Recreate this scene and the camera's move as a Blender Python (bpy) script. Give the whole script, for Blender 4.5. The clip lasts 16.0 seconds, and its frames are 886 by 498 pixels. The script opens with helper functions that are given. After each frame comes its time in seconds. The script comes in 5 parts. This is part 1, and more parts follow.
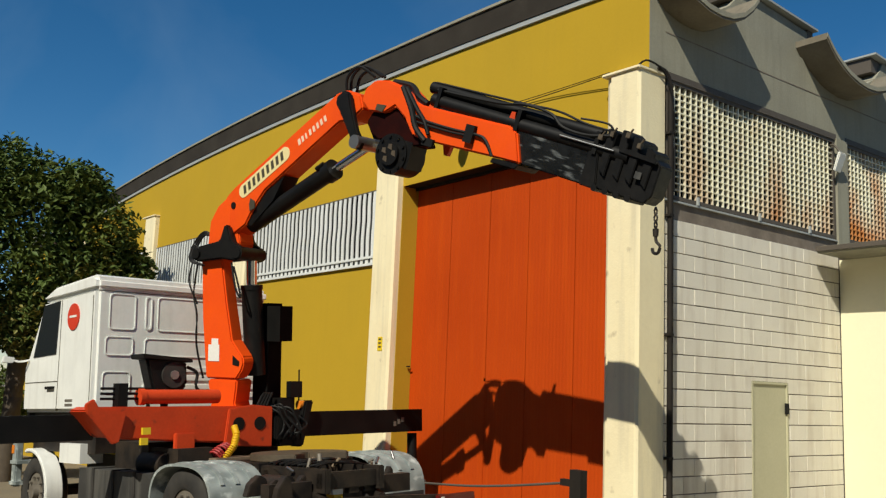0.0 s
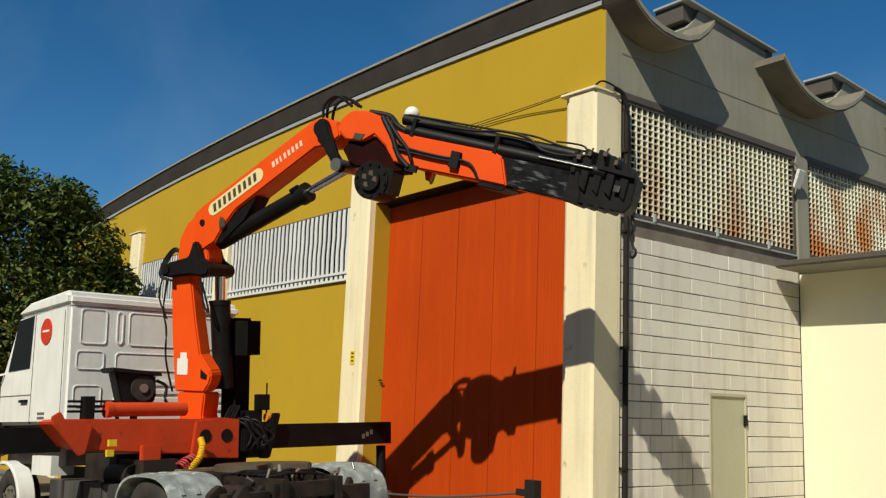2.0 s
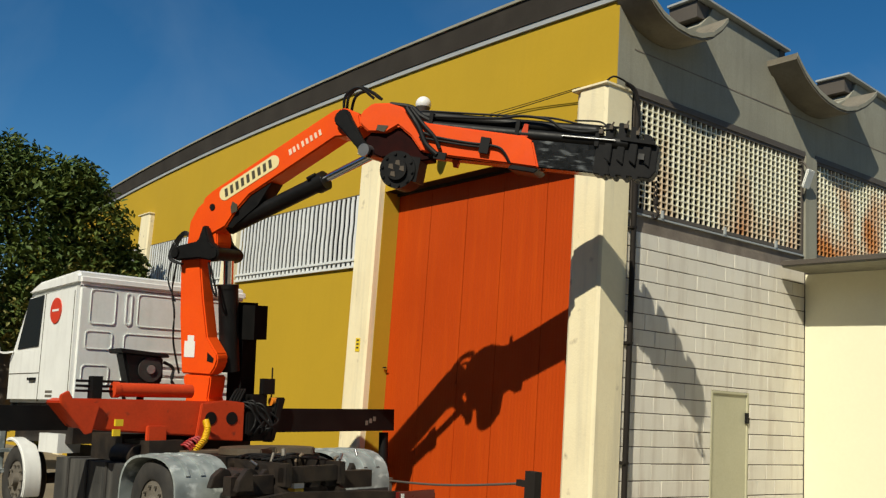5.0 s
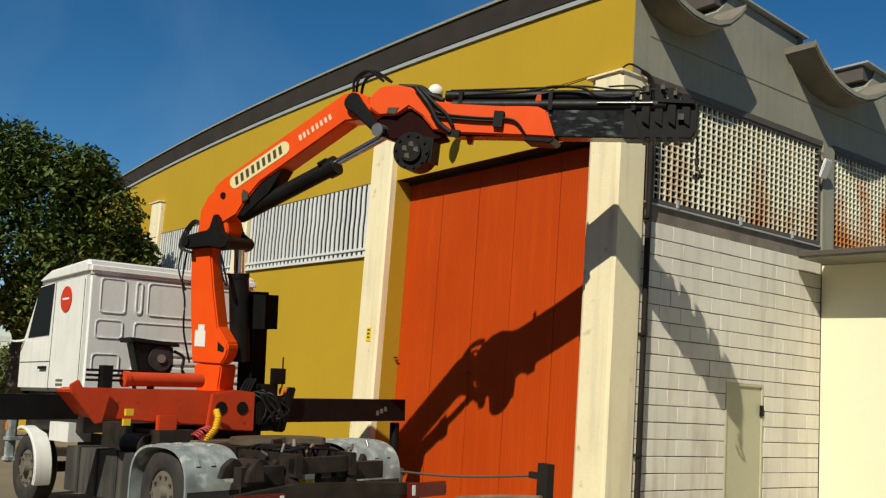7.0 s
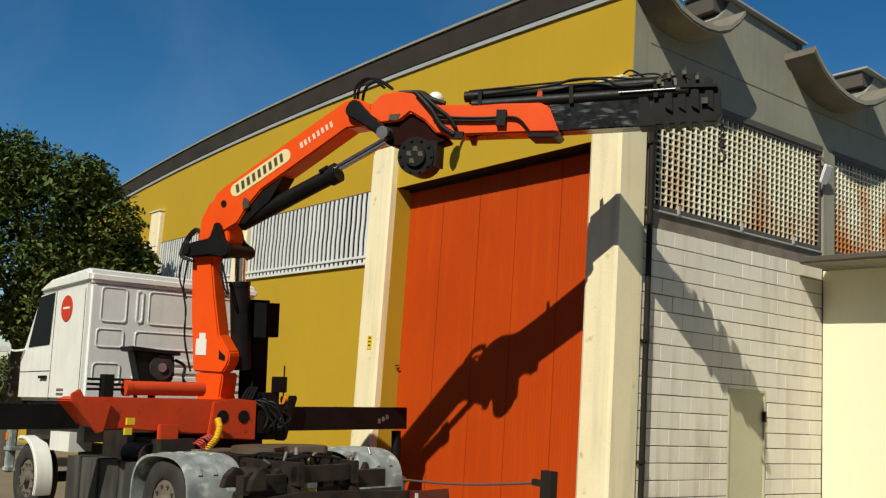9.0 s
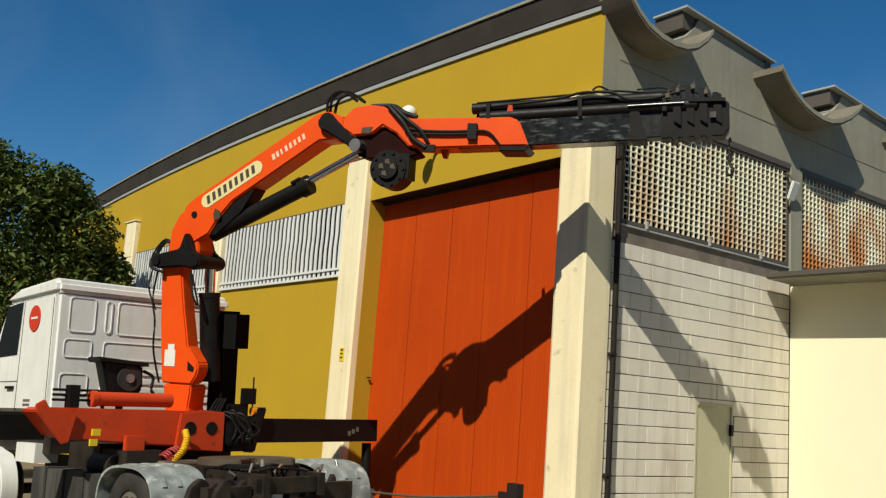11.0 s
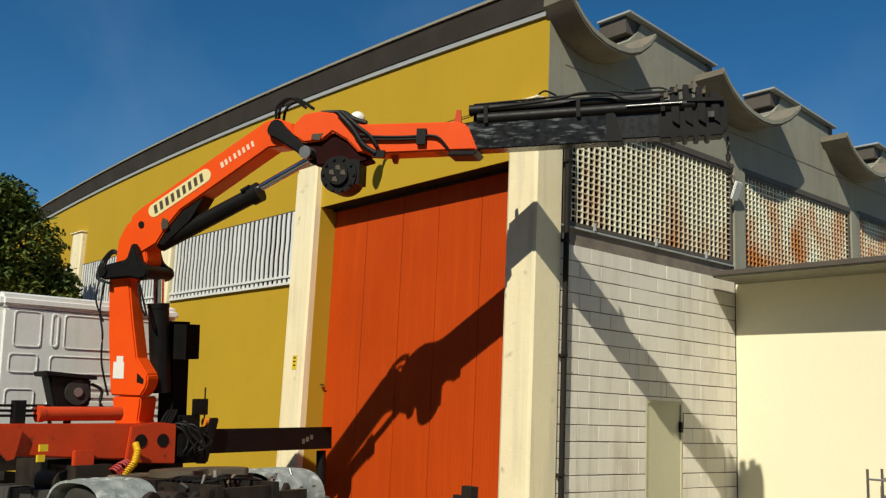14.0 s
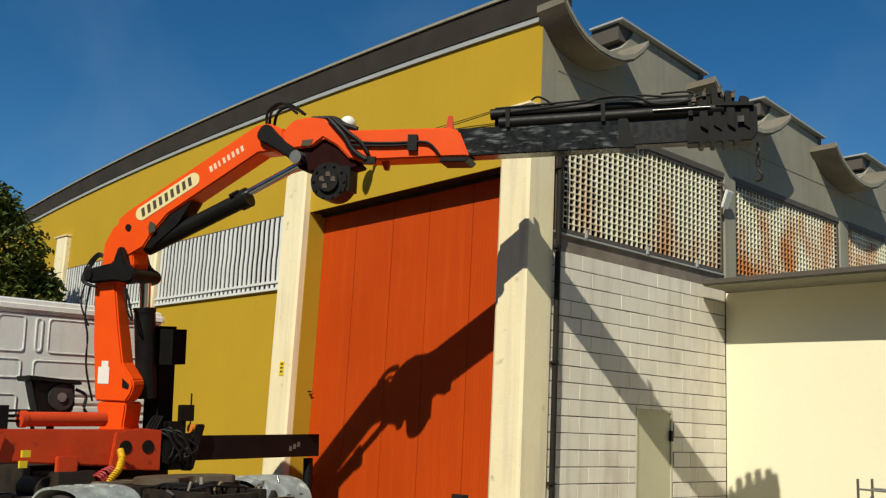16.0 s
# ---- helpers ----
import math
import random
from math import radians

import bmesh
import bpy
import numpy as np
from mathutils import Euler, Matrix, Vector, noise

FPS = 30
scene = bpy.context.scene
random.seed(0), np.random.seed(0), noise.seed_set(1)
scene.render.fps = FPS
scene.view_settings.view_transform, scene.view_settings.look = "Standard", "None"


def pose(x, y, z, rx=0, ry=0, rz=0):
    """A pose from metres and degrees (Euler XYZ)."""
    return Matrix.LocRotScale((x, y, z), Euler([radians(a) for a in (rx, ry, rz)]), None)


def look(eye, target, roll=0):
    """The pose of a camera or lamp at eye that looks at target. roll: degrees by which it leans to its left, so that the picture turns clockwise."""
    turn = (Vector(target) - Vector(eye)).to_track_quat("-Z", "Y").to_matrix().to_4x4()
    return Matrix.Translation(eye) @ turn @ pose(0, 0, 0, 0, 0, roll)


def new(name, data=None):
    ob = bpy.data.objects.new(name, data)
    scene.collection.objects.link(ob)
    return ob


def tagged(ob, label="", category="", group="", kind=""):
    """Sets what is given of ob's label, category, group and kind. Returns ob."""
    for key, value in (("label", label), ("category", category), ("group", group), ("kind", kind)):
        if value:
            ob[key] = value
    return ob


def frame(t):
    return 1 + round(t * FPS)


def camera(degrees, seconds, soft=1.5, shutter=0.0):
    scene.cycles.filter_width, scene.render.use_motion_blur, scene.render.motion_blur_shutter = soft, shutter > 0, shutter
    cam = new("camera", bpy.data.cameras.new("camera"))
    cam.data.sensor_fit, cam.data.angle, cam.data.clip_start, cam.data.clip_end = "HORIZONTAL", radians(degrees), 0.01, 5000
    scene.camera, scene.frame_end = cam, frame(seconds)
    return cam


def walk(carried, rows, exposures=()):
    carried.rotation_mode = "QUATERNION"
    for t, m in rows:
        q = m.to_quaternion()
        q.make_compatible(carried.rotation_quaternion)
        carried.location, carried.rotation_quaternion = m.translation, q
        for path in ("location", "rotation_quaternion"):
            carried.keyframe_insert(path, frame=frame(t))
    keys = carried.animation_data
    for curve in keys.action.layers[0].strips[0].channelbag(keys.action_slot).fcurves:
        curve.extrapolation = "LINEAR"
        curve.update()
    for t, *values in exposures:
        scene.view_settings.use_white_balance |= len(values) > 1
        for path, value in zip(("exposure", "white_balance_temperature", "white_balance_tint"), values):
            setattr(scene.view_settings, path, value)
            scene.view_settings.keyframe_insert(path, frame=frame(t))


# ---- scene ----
cam = camera(52.4, 16.0, soft=1.3)
PATH = [
    (0, (6.744, -8.087, 1.923), (5.169, -6.891, 2.223), 2.4),
    (0.5, (6.878, -8.087, 1.919), (5.318, -6.858, 2.162), 2.5),
    (1, (7.025, -8.014, 1.918), (5.495, -6.767, 2.244), 2.7),
    (1.5, (7.176, -7.961, 1.908), (5.572, -6.807, 2.221), 4.0),
    (2, (7.243, -7.897, 1.907), (5.672, -6.704, 2.24), 2.3),
    (2.5, (7.29, -7.889, 1.904), (5.785, -6.618, 2.25), 1.3),
    (3, (7.318, -7.905, 1.907), (5.808, -6.648, 2.28), 1.0),
    (3.5, (7.314, -7.931, 1.921), (5.772, -6.708, 2.278), 2.4),
    (4, (7.311, -7.95, 1.92), (5.786, -6.698, 2.248), 3.2),
    (4.5, (7.299, -7.952, 1.922), (5.748, -6.732, 2.248), 3.7),
    (4.7, (7.3, -7.951, 1.923), (5.729, -6.754, 2.239), 3.8),
    (6.8, (7.184, -7.899, 1.95), (5.582, -6.737, 2.239), 4.1),
    (7, (7.189, -7.902, 1.951), (5.591, -6.732, 2.231), 4.2),
    (7.5, (7.23, -7.923, 1.959), (5.628, -6.757, 2.233), 4.2),
    (8, (7.197, -7.941, 1.948), (5.603, -6.762, 2.218), 3.5),
    (8.5, (7.169, -7.949, 1.936), (5.582, -6.763, 2.21), 3.6),
    (8.7, (7.154, -7.939, 1.936), (5.558, -6.769, 2.225), 3.8),
    (11, (7.291, -7.833, 1.94), (5.723, -6.636, 2.269), 4.2),
    (11.5, (7.316, -7.816, 1.94), (5.773, -6.584, 2.259), 4.0),
    (12, (7.342, -7.81, 1.935), (5.838, -6.538, 2.282), 3.0),
    (12.5, (7.35, -7.811, 1.937), (5.83, -6.554, 2.263), 2.7),
    (13, (7.352, -7.812, 1.941), (5.835, -6.547, 2.258), 2.7),
    (13.5, (7.341, -7.816, 1.945), (5.833, -6.548, 2.286), 2.6),
    (14, (7.351, -7.829, 1.939), (5.849, -6.555, 2.284), 2.6),
    (14.5, (7.345, -7.81, 1.943), (5.842, -6.536, 2.287), 2.7),
    (15, (7.347, -7.808, 1.941), (5.847, -6.53, 2.283), 2.9),
    (15.5, (7.318, -7.803, 1.935), (5.83, -6.511, 2.278), 3.1),
    (16, (7.235, -7.819, 1.92), (5.756, -6.523, 2.285), 2.9),
]
walk(cam, [(t, look(eye, target, roll)) for t, eye, target, roll in PATH])

# ---- light ----
SUN = Vector((-0.49, 1.0, -1.02)).normalized()
world = bpy.data.worlds.new("sky")
scene.world = world
world.use_nodes = True
wn = world.node_tree
sky = wn.nodes.new("ShaderNodeTexSky")
sky.sky_type = "NISHITA"
sky.sun_disc = False
sky.sun_elevation = math.asin(-SUN.z)
sky.sun_rotation = math.atan2(-SUN.x, -SUN.y)
sky.air_density = 1.0
sky.dust_density = 0.0
sky.ozone_density = 4.0
sky.altitude = 1500
wn.nodes["Background"].inputs["Strength"].default_value = 0.078
vivid = wn.nodes.new("ShaderNodeHueSaturation")
vivid.inputs["Saturation"].default_value = 1.28
wn.links.new(sky.outputs[0], vivid.inputs["Color"])
vivid.inputs["Hue"].default_value = 0.494
# faint thin haze drifting over the blue
haze = wn.nodes.new("ShaderNodeTexNoise")
haze.inputs["Scale"].default_value = 3.0
haze.inputs["Detail"].default_value = 5.0
haze.inputs["Distortion"].default_value = 0.8
thin = wn.nodes.new("ShaderNodeMapRange")
thin.inputs["From Min"].default_value, thin.inputs["From Max"].default_value = 0.48, 0.75
thin.inputs["To Min"].default_value, thin.inputs["To Max"].default_value = 0.0, 0.10
wn.links.new(haze.outputs["Fac"], thin.inputs["Value"])
veil = wn.nodes.new("ShaderNodeMix")
veil.data_type = "RGBA"
veil.inputs[7].default_value = (5.0, 6.2, 7.0, 1)
wn.links.new(thin.outputs[0], veil.inputs[0])
wn.links.new(vivid.outputs[0], veil.inputs[6])
wn.links.new(veil.outputs[2], wn.nodes["Background"].inputs["Color"])
sun = new("sun", bpy.data.lights.new("sun", "SUN"))
sun.data.energy = 4.9
sun.data.angle = radians(0.5)
sun.data.color = (1.0, 0.94, 0.77)
sun.matrix_world = look((0, 0, 20), Vector((0, 0, 20)) + SUN)
scene.view_settings.exposure = 0.05


# ---- materials ----
def mat(name, base, rough=0.7, metal=0.0, tint=None, scale=3.0, amount=0.5, fine=40.0, fine_amount=0.15, bump=0.15,
        bump_scale=60.0, streak=None, streak_amount=0.0, per_object=0.0, spec=0.5, stain=None, stain_scale=1.0, stain_cut=0.6, stain_stretch=None, stain_low=None, stain_soft=0.14, moving=False):
    """A painted or worn surface: base colour, broad patches towards tint, fine grain, relief, and stains that run down."""
    m = bpy.data.materials.new(name)
    m.use_nodes = True
    nt = m.node_tree
    b = nt.nodes["Principled BSDF"]
    b.inputs["Roughness"].default_value = rough
    b.inputs["Metallic"].default_value = metal
    b.inputs["Specular IOR Level"].default_value = spec
    if moving:
        co = nt.nodes.new("ShaderNodeTexCoord").outputs["Object"]
    else:
        co = nt.nodes.new("ShaderNodeNewGeometry").outputs["Position"]

    def noise_of(sc, detail=4.0, stretch=None):
        n = nt.nodes.new("ShaderNodeTexNoise")
        n.inputs["Scale"].default_value = sc
        n.inputs["Detail"].default_value = detail
        if stretch:
            mp = nt.nodes.new("ShaderNodeMapping")
            mp.inputs["Scale"].default_value = stretch
            nt.links.new(co, mp.inputs["Vector"])
            nt.links.new(mp.outputs[0], n.inputs["Vector"])
        else:
            nt.links.new(co, n.inputs["Vector"])
        return n.outputs["Fac"]

    def ramp(fac, lo, hi):
        r = nt.nodes.new("ShaderNodeMapRange")
        r.inputs["From Min"].default_value, r.inputs["From Max"].default_value = lo, hi
        nt.links.new(fac, r.inputs["Value"])
        return r.outputs[0]

    def mix(fac, a, c, mode="MIX"):
        x = nt.nodes.new("ShaderNodeMix")
        x.data_type, x.blend_type = "RGBA", mode
        for sock, val in ((x.inputs[0], fac), (x.inputs[6], a), (x.inputs[7], c)):
            if isinstance(val, bpy.types.NodeSocket):
                nt.links.new(val, sock)
            else:
                sock.default_value = val if sock == x.inputs[0] else (*val, 1) if len(val) == 3 else val
        return x.outputs[2]

    def times(s, k):
        n = nt.nodes.new("ShaderNodeMath")
        n.operation = "MULTIPLY"
        nt.links.new(s, n.inputs[0])
        n.inputs[1].default_value = k
        return n.outputs[0]

    tint = tint or tuple(c * 0.7 for c in base)
    col = mix(times(ramp(noise_of(scale), 0.35, 0.7), amount), base, tint)
    col = mix(times(ramp(noise_of(fine, 6), 0.3, 0.75), fine_amount), col, tuple(c * 0.45 for c in base))
    if streak:
        col = mix(times(ramp(noise_of(1.0, 5, (7, 7, 0.5)), 0.5, 0.72), streak_amount), col, streak)
    if stain:
        patch = noise_of(stain_scale, 6, stain_stretch)
        if stain_low:
            xyz = nt.nodes.new("ShaderNodeSeparateXYZ")
            nt.links.new(co, xyz.inputs[0])
            rust = nt.nodes.new("ShaderNodeMath")
            rust.operation = "MULTIPLY_ADD"
            nt.links.new(xyz.outputs["Z"], rust.inputs[0])
            rust.inputs[1].default_value = -stain_low[1]
            rust.inputs[2].default_value = stain_low[0] * stain_low[1]
            total = nt.nodes.new("ShaderNodeMath")
            nt.links.new(rust.outputs[0], total.inputs[0])
            nt.links.new(patch, total.inputs[1])
            patch = total.outputs[0]
        col = mix(ramp(patch, stain_cut, stain_cut + stain_soft), col, stain)
    if per_object:
        oi = nt.nodes.new("ShaderNodeObjectInfo").outputs["Random"]
        col = mix(times(oi, per_object), col, tuple(c * 0.5 for c in base))
    nt.links.new(col, b.inputs["Base Color"])
    rr = nt.nodes.new("ShaderNodeMapRange")
    rr.inputs["To Min"].default_value, rr.inputs["To Max"].default_value = max(rough - 0.12, 0.04), min(rough + 0.15, 1)
    nt.links.new(noise_of(scale * 4), rr.inputs["Value"])
    nt.links.new(rr.outputs[0], b.inputs["Roughness"])
    if bump:
        bp = nt.nodes.new("ShaderNodeBump")
        bp.inputs["Strength"].default_value = bump
        bp.inputs["Distance"].default_value = 0.01
        nt.links.new(noise_of(bump_scale, 6), bp.inputs["Height"])
        nt.links.new(bp.outputs[0], b.inputs["Normal"])
    return m


YELLOW = mat("yellow_render", (0.46, 0.295, 0.017), 0.88, spec=0.25, tint=(0.41, 0.267, 0.018), scale=0.6, amount=0.6, fine=25, fine_amount=0.08, bump=0.25, bump_scale=120, streak=(0.38, 0.245, 0.02), streak_amount=0.15)
CREAM = mat("cream_paint", (0.84, 0.75, 0.50), 0.82, tint=(0.76, 0.65, 0.41), scale=1.5, amount=0.5, fine=18, fine_amount=0.08, bump=0.3, bump_scale=40, streak=(0.50, 0.45, 0.33), streak_amount=0.5, stain=(0.38, 0.31, 0.20), stain_scale=4.5, stain_cut=0.66)
ANNEX = mat("pale_cream_render", (0.81, 0.77, 0.56), 0.88, tint=(0.77, 0.72, 0.51), scale=0.8, amount=0.5, fine=20, fine_amount=0.05, bump=0.2, bump_scale=90)
DOOR_RED = mat("red_sheet_metal", (0.47, 0.055, 0.003), 0.65, spec=0.15, tint=(0.42, 0.046, 0.002), scale=0.9, amount=0.7, fine=30, fine_amount=0.12, bump=0.03, streak=(0.54, 0.072, 0.003), streak_amount=0.4)
CONCRETE = mat("grey_concrete", (0.31, 0.30, 0.235), 0.9, spec=0.25, tint=(0.24, 0.23, 0.18), scale=1.2, amount=0.7, fine=30, fine_amount=0.2, bump=0.4, streak=(0.17, 0.155, 0.12), streak_amount=0.35)
SHELL = mat("weathered_roof_concrete", (0.20, 0.175, 0.13), 0.92, tint=(0.11, 0.095, 0.07), scale=1.6, amount=0.8, fine=25, fine_amount=0.3, bump=0.5, stain=(0.06, 0.055, 0.045), stain_scale=1.4, stain_cut=0.62)
FASCIA = mat("dark_bitumen_felt", (0.040, 0.034, 0.027), 0.95, spec=0.2, tint=(0.024, 0.020, 0.016), scale=1.5, amount=0.8, fine=20, fine_amount=0.3, bump=0.4)
ZINC = mat("grey_zinc_trim", (0.36, 0.38, 0.375), 0.55, metal=0.0, scale=2, amount=0.4, bump=0.1)
BLOCK = mat("white_painted_block", (0.79, 0.75, 0.65), 0.92, tint=(0.71, 0.66, 0.56), scale=1.3, amount=0.6, fine=60, fine_amount=0.12, bump=0.6, bump_scale=90, per_object=0.18, streak=(0.44, 0.36, 0.27), streak_amount=0.42, stain=(0.50, 0.43, 0.35), stain_scale=2.2, stain_cut=0.60, stain_stretch=(1, 1, 0.45), stain_soft=0.25)
MORTAR = mat("dark_mortar", (0.16, 0.13, 0.11), 0.95, bump=0.4)
BAND = mat("stained_shaded_concrete", (0.24, 0.20, 0.16), 0.9, tint=(0.13, 0.105, 0.085), scale=3, amount=0.9, fine=30, fine_amount=0.3, bump=0.5)
GRILLE = mat("rust_stained_white_grille", (0.80, 0.78, 0.62), 0.7, tint=(0.66, 0.62, 0.43), scale=3, amount=0.5, fine=30, fine_amount=0.15, bump=0.1, stain=(0.44, 0.19, 0.06), stain_scale=1.7, stain_cut=0.50, stain_stretch=(1, 1, 0.6), stain_low=(4.85, 0.16), stain_soft=0.32)
GRILLE_RUSTY = mat("heavily_rusted_white_grille", (0.80, 0.78, 0.62), 0.7, tint=(0.66, 0.62, 0.43), scale=3, amount=0.5, fine=30, fine_amount=0.15, bump=0.1, stain=(0.50, 0.20, 0.055), stain_scale=1.7, stain_cut=0.40, stain_stretch=(1, 1, 0.6), stain_low=(4.9, 0.14), stain_soft=0.24)
SLAT = mat("white_slat", (0.68, 0.70, 0.69), 0.6, scale=2, amount=0.5, tint=(0.54, 0.56, 0.54), bump=0.05)
# Near-black colour stands in for the shade of rooms behind openings.
DARK = mat("interior_shade", (0.025, 0.026, 0.027), 0.9, bump=0)
PALE_GREEN = mat("pale_green_door_paint", (0.50, 0.48, 0.33), 0.6, tint=(0.44, 0.42, 0.28), scale=2, amount=0.6, bump=0.05)
PIPE = mat("grey_brown_pipe", (0.10, 0.085, 0.07), 0.6, spec=0.3, bump=0.05)
# Near-black steel; on the door head it stands in for soffit shade.
DARK_STEEL_SHADE = mat("dark_steel_and_head_shade", (0.020, 0.016, 0.013), 0.7, spec=0.2, tint=(0.012, 0.010, 0.009), scale=3, amount=0.7, bump=0.1)
CABLE = mat("black_cable", (0.007, 0.007, 0.007), 0.6, spec=0.25, bump=0, moving=True)
WHITE = mat("white_cab_paint", (0.80, 0.81, 0.78), 0.35, tint=(0.62, 0.63, 0.61), scale=2.5, amount=0.4, fine=25, fine_amount=0.06, bump=0.02, streak=(0.50, 0.49, 0.46), streak_amount=0.3, moving=True)
GREY_CAB = mat("dusty_white_cab_back", (0.84, 0.88, 0.85), 0.5, tint=(0.70, 0.75, 0.69), scale=2.5, amount=0.6, fine=25, fine_amount=0.10, bump=0.03, streak=(0.45, 0.46, 0.40), streak_amount=0.18, moving=True)
ORANGE = mat("crane_orange_paint", (0.82, 0.085, 0.004), 0.45, spec=0.3, tint=(0.72, 0.06, 0.006), scale=2.5, amount=0.5, fine=30, fine_amount=0.1, bump=0.03, stain=(0.30, 0.05, 0.02), stain_scale=5.5, stain_cut=0.70, moving=True)
DULL_RED = mat("dull_red_frame_paint", (0.60, 0.058, 0.012), 0.5, spec=0.3, tint=(0.46, 0.042, 0.010), scale=3, amount=0.6, fine=30, fine_amount=0.25, bump=0.06, stain=(0.10, 0.03, 0.02), stain_scale=6, stain_cut=0.64, moving=True)
BLACK = mat("black_crane_paint", (0.0045, 0.0045, 0.0047), 0.5, spec=0.24, tint=(0.011, 0.010, 0.009), scale=4, amount=0.7, fine=40, fine_amount=0.3, bump=0.06, moving=True)
WORN = mat("scuffed_black_steel", (0.006, 0.0065, 0.007), 0.26, metal=0.0, tint=(0.016, 0.017, 0.018), scale=4, amount=0.7, fine=40, fine_amount=0.2, bump=0.06, stain=(0.19, 0.205, 0.21), stain_scale=13, stain_cut=0.56, stain_stretch=(0.35, 1.0, 1.8), stain_soft=0.22, moving=True)
WORN_DARK = mat("lightly_scuffed_black_steel", (0.005, 0.0052, 0.0055), 0.36, tint=(0.013, 0.013, 0.013), scale=4, amount=0.7, fine=40, fine_amount=0.2, bump=0.08, stain=(0.12, 0.125, 0.13), stain_scale=18, stain_cut=0.66, stain_stretch=(0.25, 1.0, 1.6), moving=True)
MATT_BLACK = mat("matt_black_tank", (0.006, 0.006, 0.006), 0.92, spec=0.05, tint=(0.012, 0.011, 0.010), scale=4, amount=0.7, bump=0.1, moving=True)
CHROME = mat("chrome_rod", (0.75, 0.77, 0.80), 0.12, metal=1.0, amount=0.1, bump=0, moving=True)
SHADED_RED = mat("shaded_red_paint", (0.024, 0.003, 0.002), 0.6, spec=0.08, tint=(0.010, 0.002, 0.002), scale=5, amount=0.8, bump=0.05, moving=True)
STEEL = mat("dull_steel", (0.40, 0.40, 0.40), 0.4, metal=0.9, bump=0.05, moving=True)
RUBBER = mat("tyre_rubber", (0.018, 0.017, 0.016), 0.85, tint=(0.05, 0.045, 0.038), scale=6, amount=0.6, bump=0.2, moving=True)
RIM = mat("dusty_wheel_rim", (0.20, 0.18, 0.15), 0.6, metal=0.3, tint=(0.10, 0.08, 0.06), scale=6, amount=0.6, moving=True)
FENDER = mat("scuffed_grey_plastic", (0.17, 0.20, 0.20), 0.65, tint=(0.36, 0.40, 0.39), scale=5, amount=1.0, fine=20, fine_amount=0.35, bump=0.2, stain=(0.48, 0.52, 0.51), stain_scale=7, stain_cut=0.56, moving=True)
GREASE = mat("greasy_chassis_steel", (0.012, 0.0095, 0.008), 0.55, spec=0.35, tint=(0.045, 0.032, 0.022), scale=5, amount=0.8, fine=30, fine_amount=0.3, bump=0.3, moving=True)
TANK = mat("dust_streaked_dark_tank", (0.030, 0.030, 0.029), 0.6, tint=(0.055, 0.053, 0.050), scale=3, amount=0.8, fine=30, fine_amount=0.3, bump=0.15, streak=(0.11, 0.105, 0.095), streak_amount=0.7, moving=True)
RUSTY = mat("rusty_bar", (0.20, 0.15, 0.10), 0.8, tint=(0.12, 0.07, 0.04), scale=6, amount=0.8, bump=0.2, moving=True)
OLD_STEEL = mat("rust_brown_greasy_steel", (0.075, 0.056, 0.038), 0.55, tint=(0.10, 0.075, 0.045), scale=6, amount=0.9, fine=30, fine_amount=0.3, bump=0.3, moving=True)
PLATE_CREAM = mat("cream_plate", (0.80, 0.68, 0.34), 0.5, amount=0.2, bump=0, moving=True)
INK = mat("dark_print", (0.06, 0.05, 0.03), 0.6, bump=0, moving=True)
PALE_PRINT = mat("pale_print", (0.85, 0.62, 0.45), 0.6, bump=0, moving=True)
WHITE_LABEL = mat("white_label", (0.78, 0.78, 0.74), 0.5, amount=0.2, bump=0, moving=True)
SIGN_RED = mat("red_sign", (0.62, 0.05, 0.02), 0.4, amount=0.2, bump=0)
SIGN_YELLOW = mat("yellow_sign", (0.78, 0.56, 0.02), 0.5, amount=0.2, bump=0)
YELLOW_HOSE = mat("yellow_hose", (0.75, 0.44, 0.01), 0.4, amount=0.3, bump=0)
RED_HOSE = mat("red_hose", (0.35, 0.03, 0.03), 0.4, amount=0.3, bump=0)
LAMP_RED = mat("red_lamp_lens", (0.13, 0.010, 0.008), 0.3, amount=0.3, bump=0)
LAMP_ORANGE = mat("orange_lamp_lens", (0.75, 0.22, 0.02), 0.25, amount=0.3, bump=0)
BARK = mat("tree_bark", (0.09, 0.07, 0.05), 0.95, scale=8, amount=0.7, bump=0.6)
LEAF = mat("green_leaf", (0.060, 0.100, 0.022), 0.6, spec=0.25, tint=(0.12, 0.15, 0.025), scale=1.2, amount=0.9, fine=9, fine_amount=0.5, bump=0)
LEAF_YELLOW = mat("yellowing_leaf", (0.20, 0.17, 0.03), 0.6, tint=(0.10, 0.12, 0.02), scale=1.2, amount=0.9, bump=0)
GROUND = mat("dusty_asphalt_yard", (0.20, 0.165, 0.11), 0.95, tint=(0.14, 0.115, 0.078), scale=0.5, amount=0.8, fine=12, fine_amount=0.2, bump=0.4)
# Warm colour of the unseen walls, chosen for their bounce.
SKY_BLOCKER = mat("ochre_sky_blocker", (0.40, 0.31, 0.18), 0.9, scale=0.6, amount=0.4)
FAR_WALL = mat("far_pale_wall", (0.55, 0.52, 0.47), 0.9, scale=0.6, amount=0.4)
glass = bpy.data.materials.new("dark_glass")
glass.use_nodes = True
glass.node_tree.nodes["Principled BSDF"].inputs["Base Color"].default_value = (0.015, 0.018, 0.02, 1)
glass.node_tree.nodes["Principled BSDF"].inputs["Roughness"].default_value = 0.06


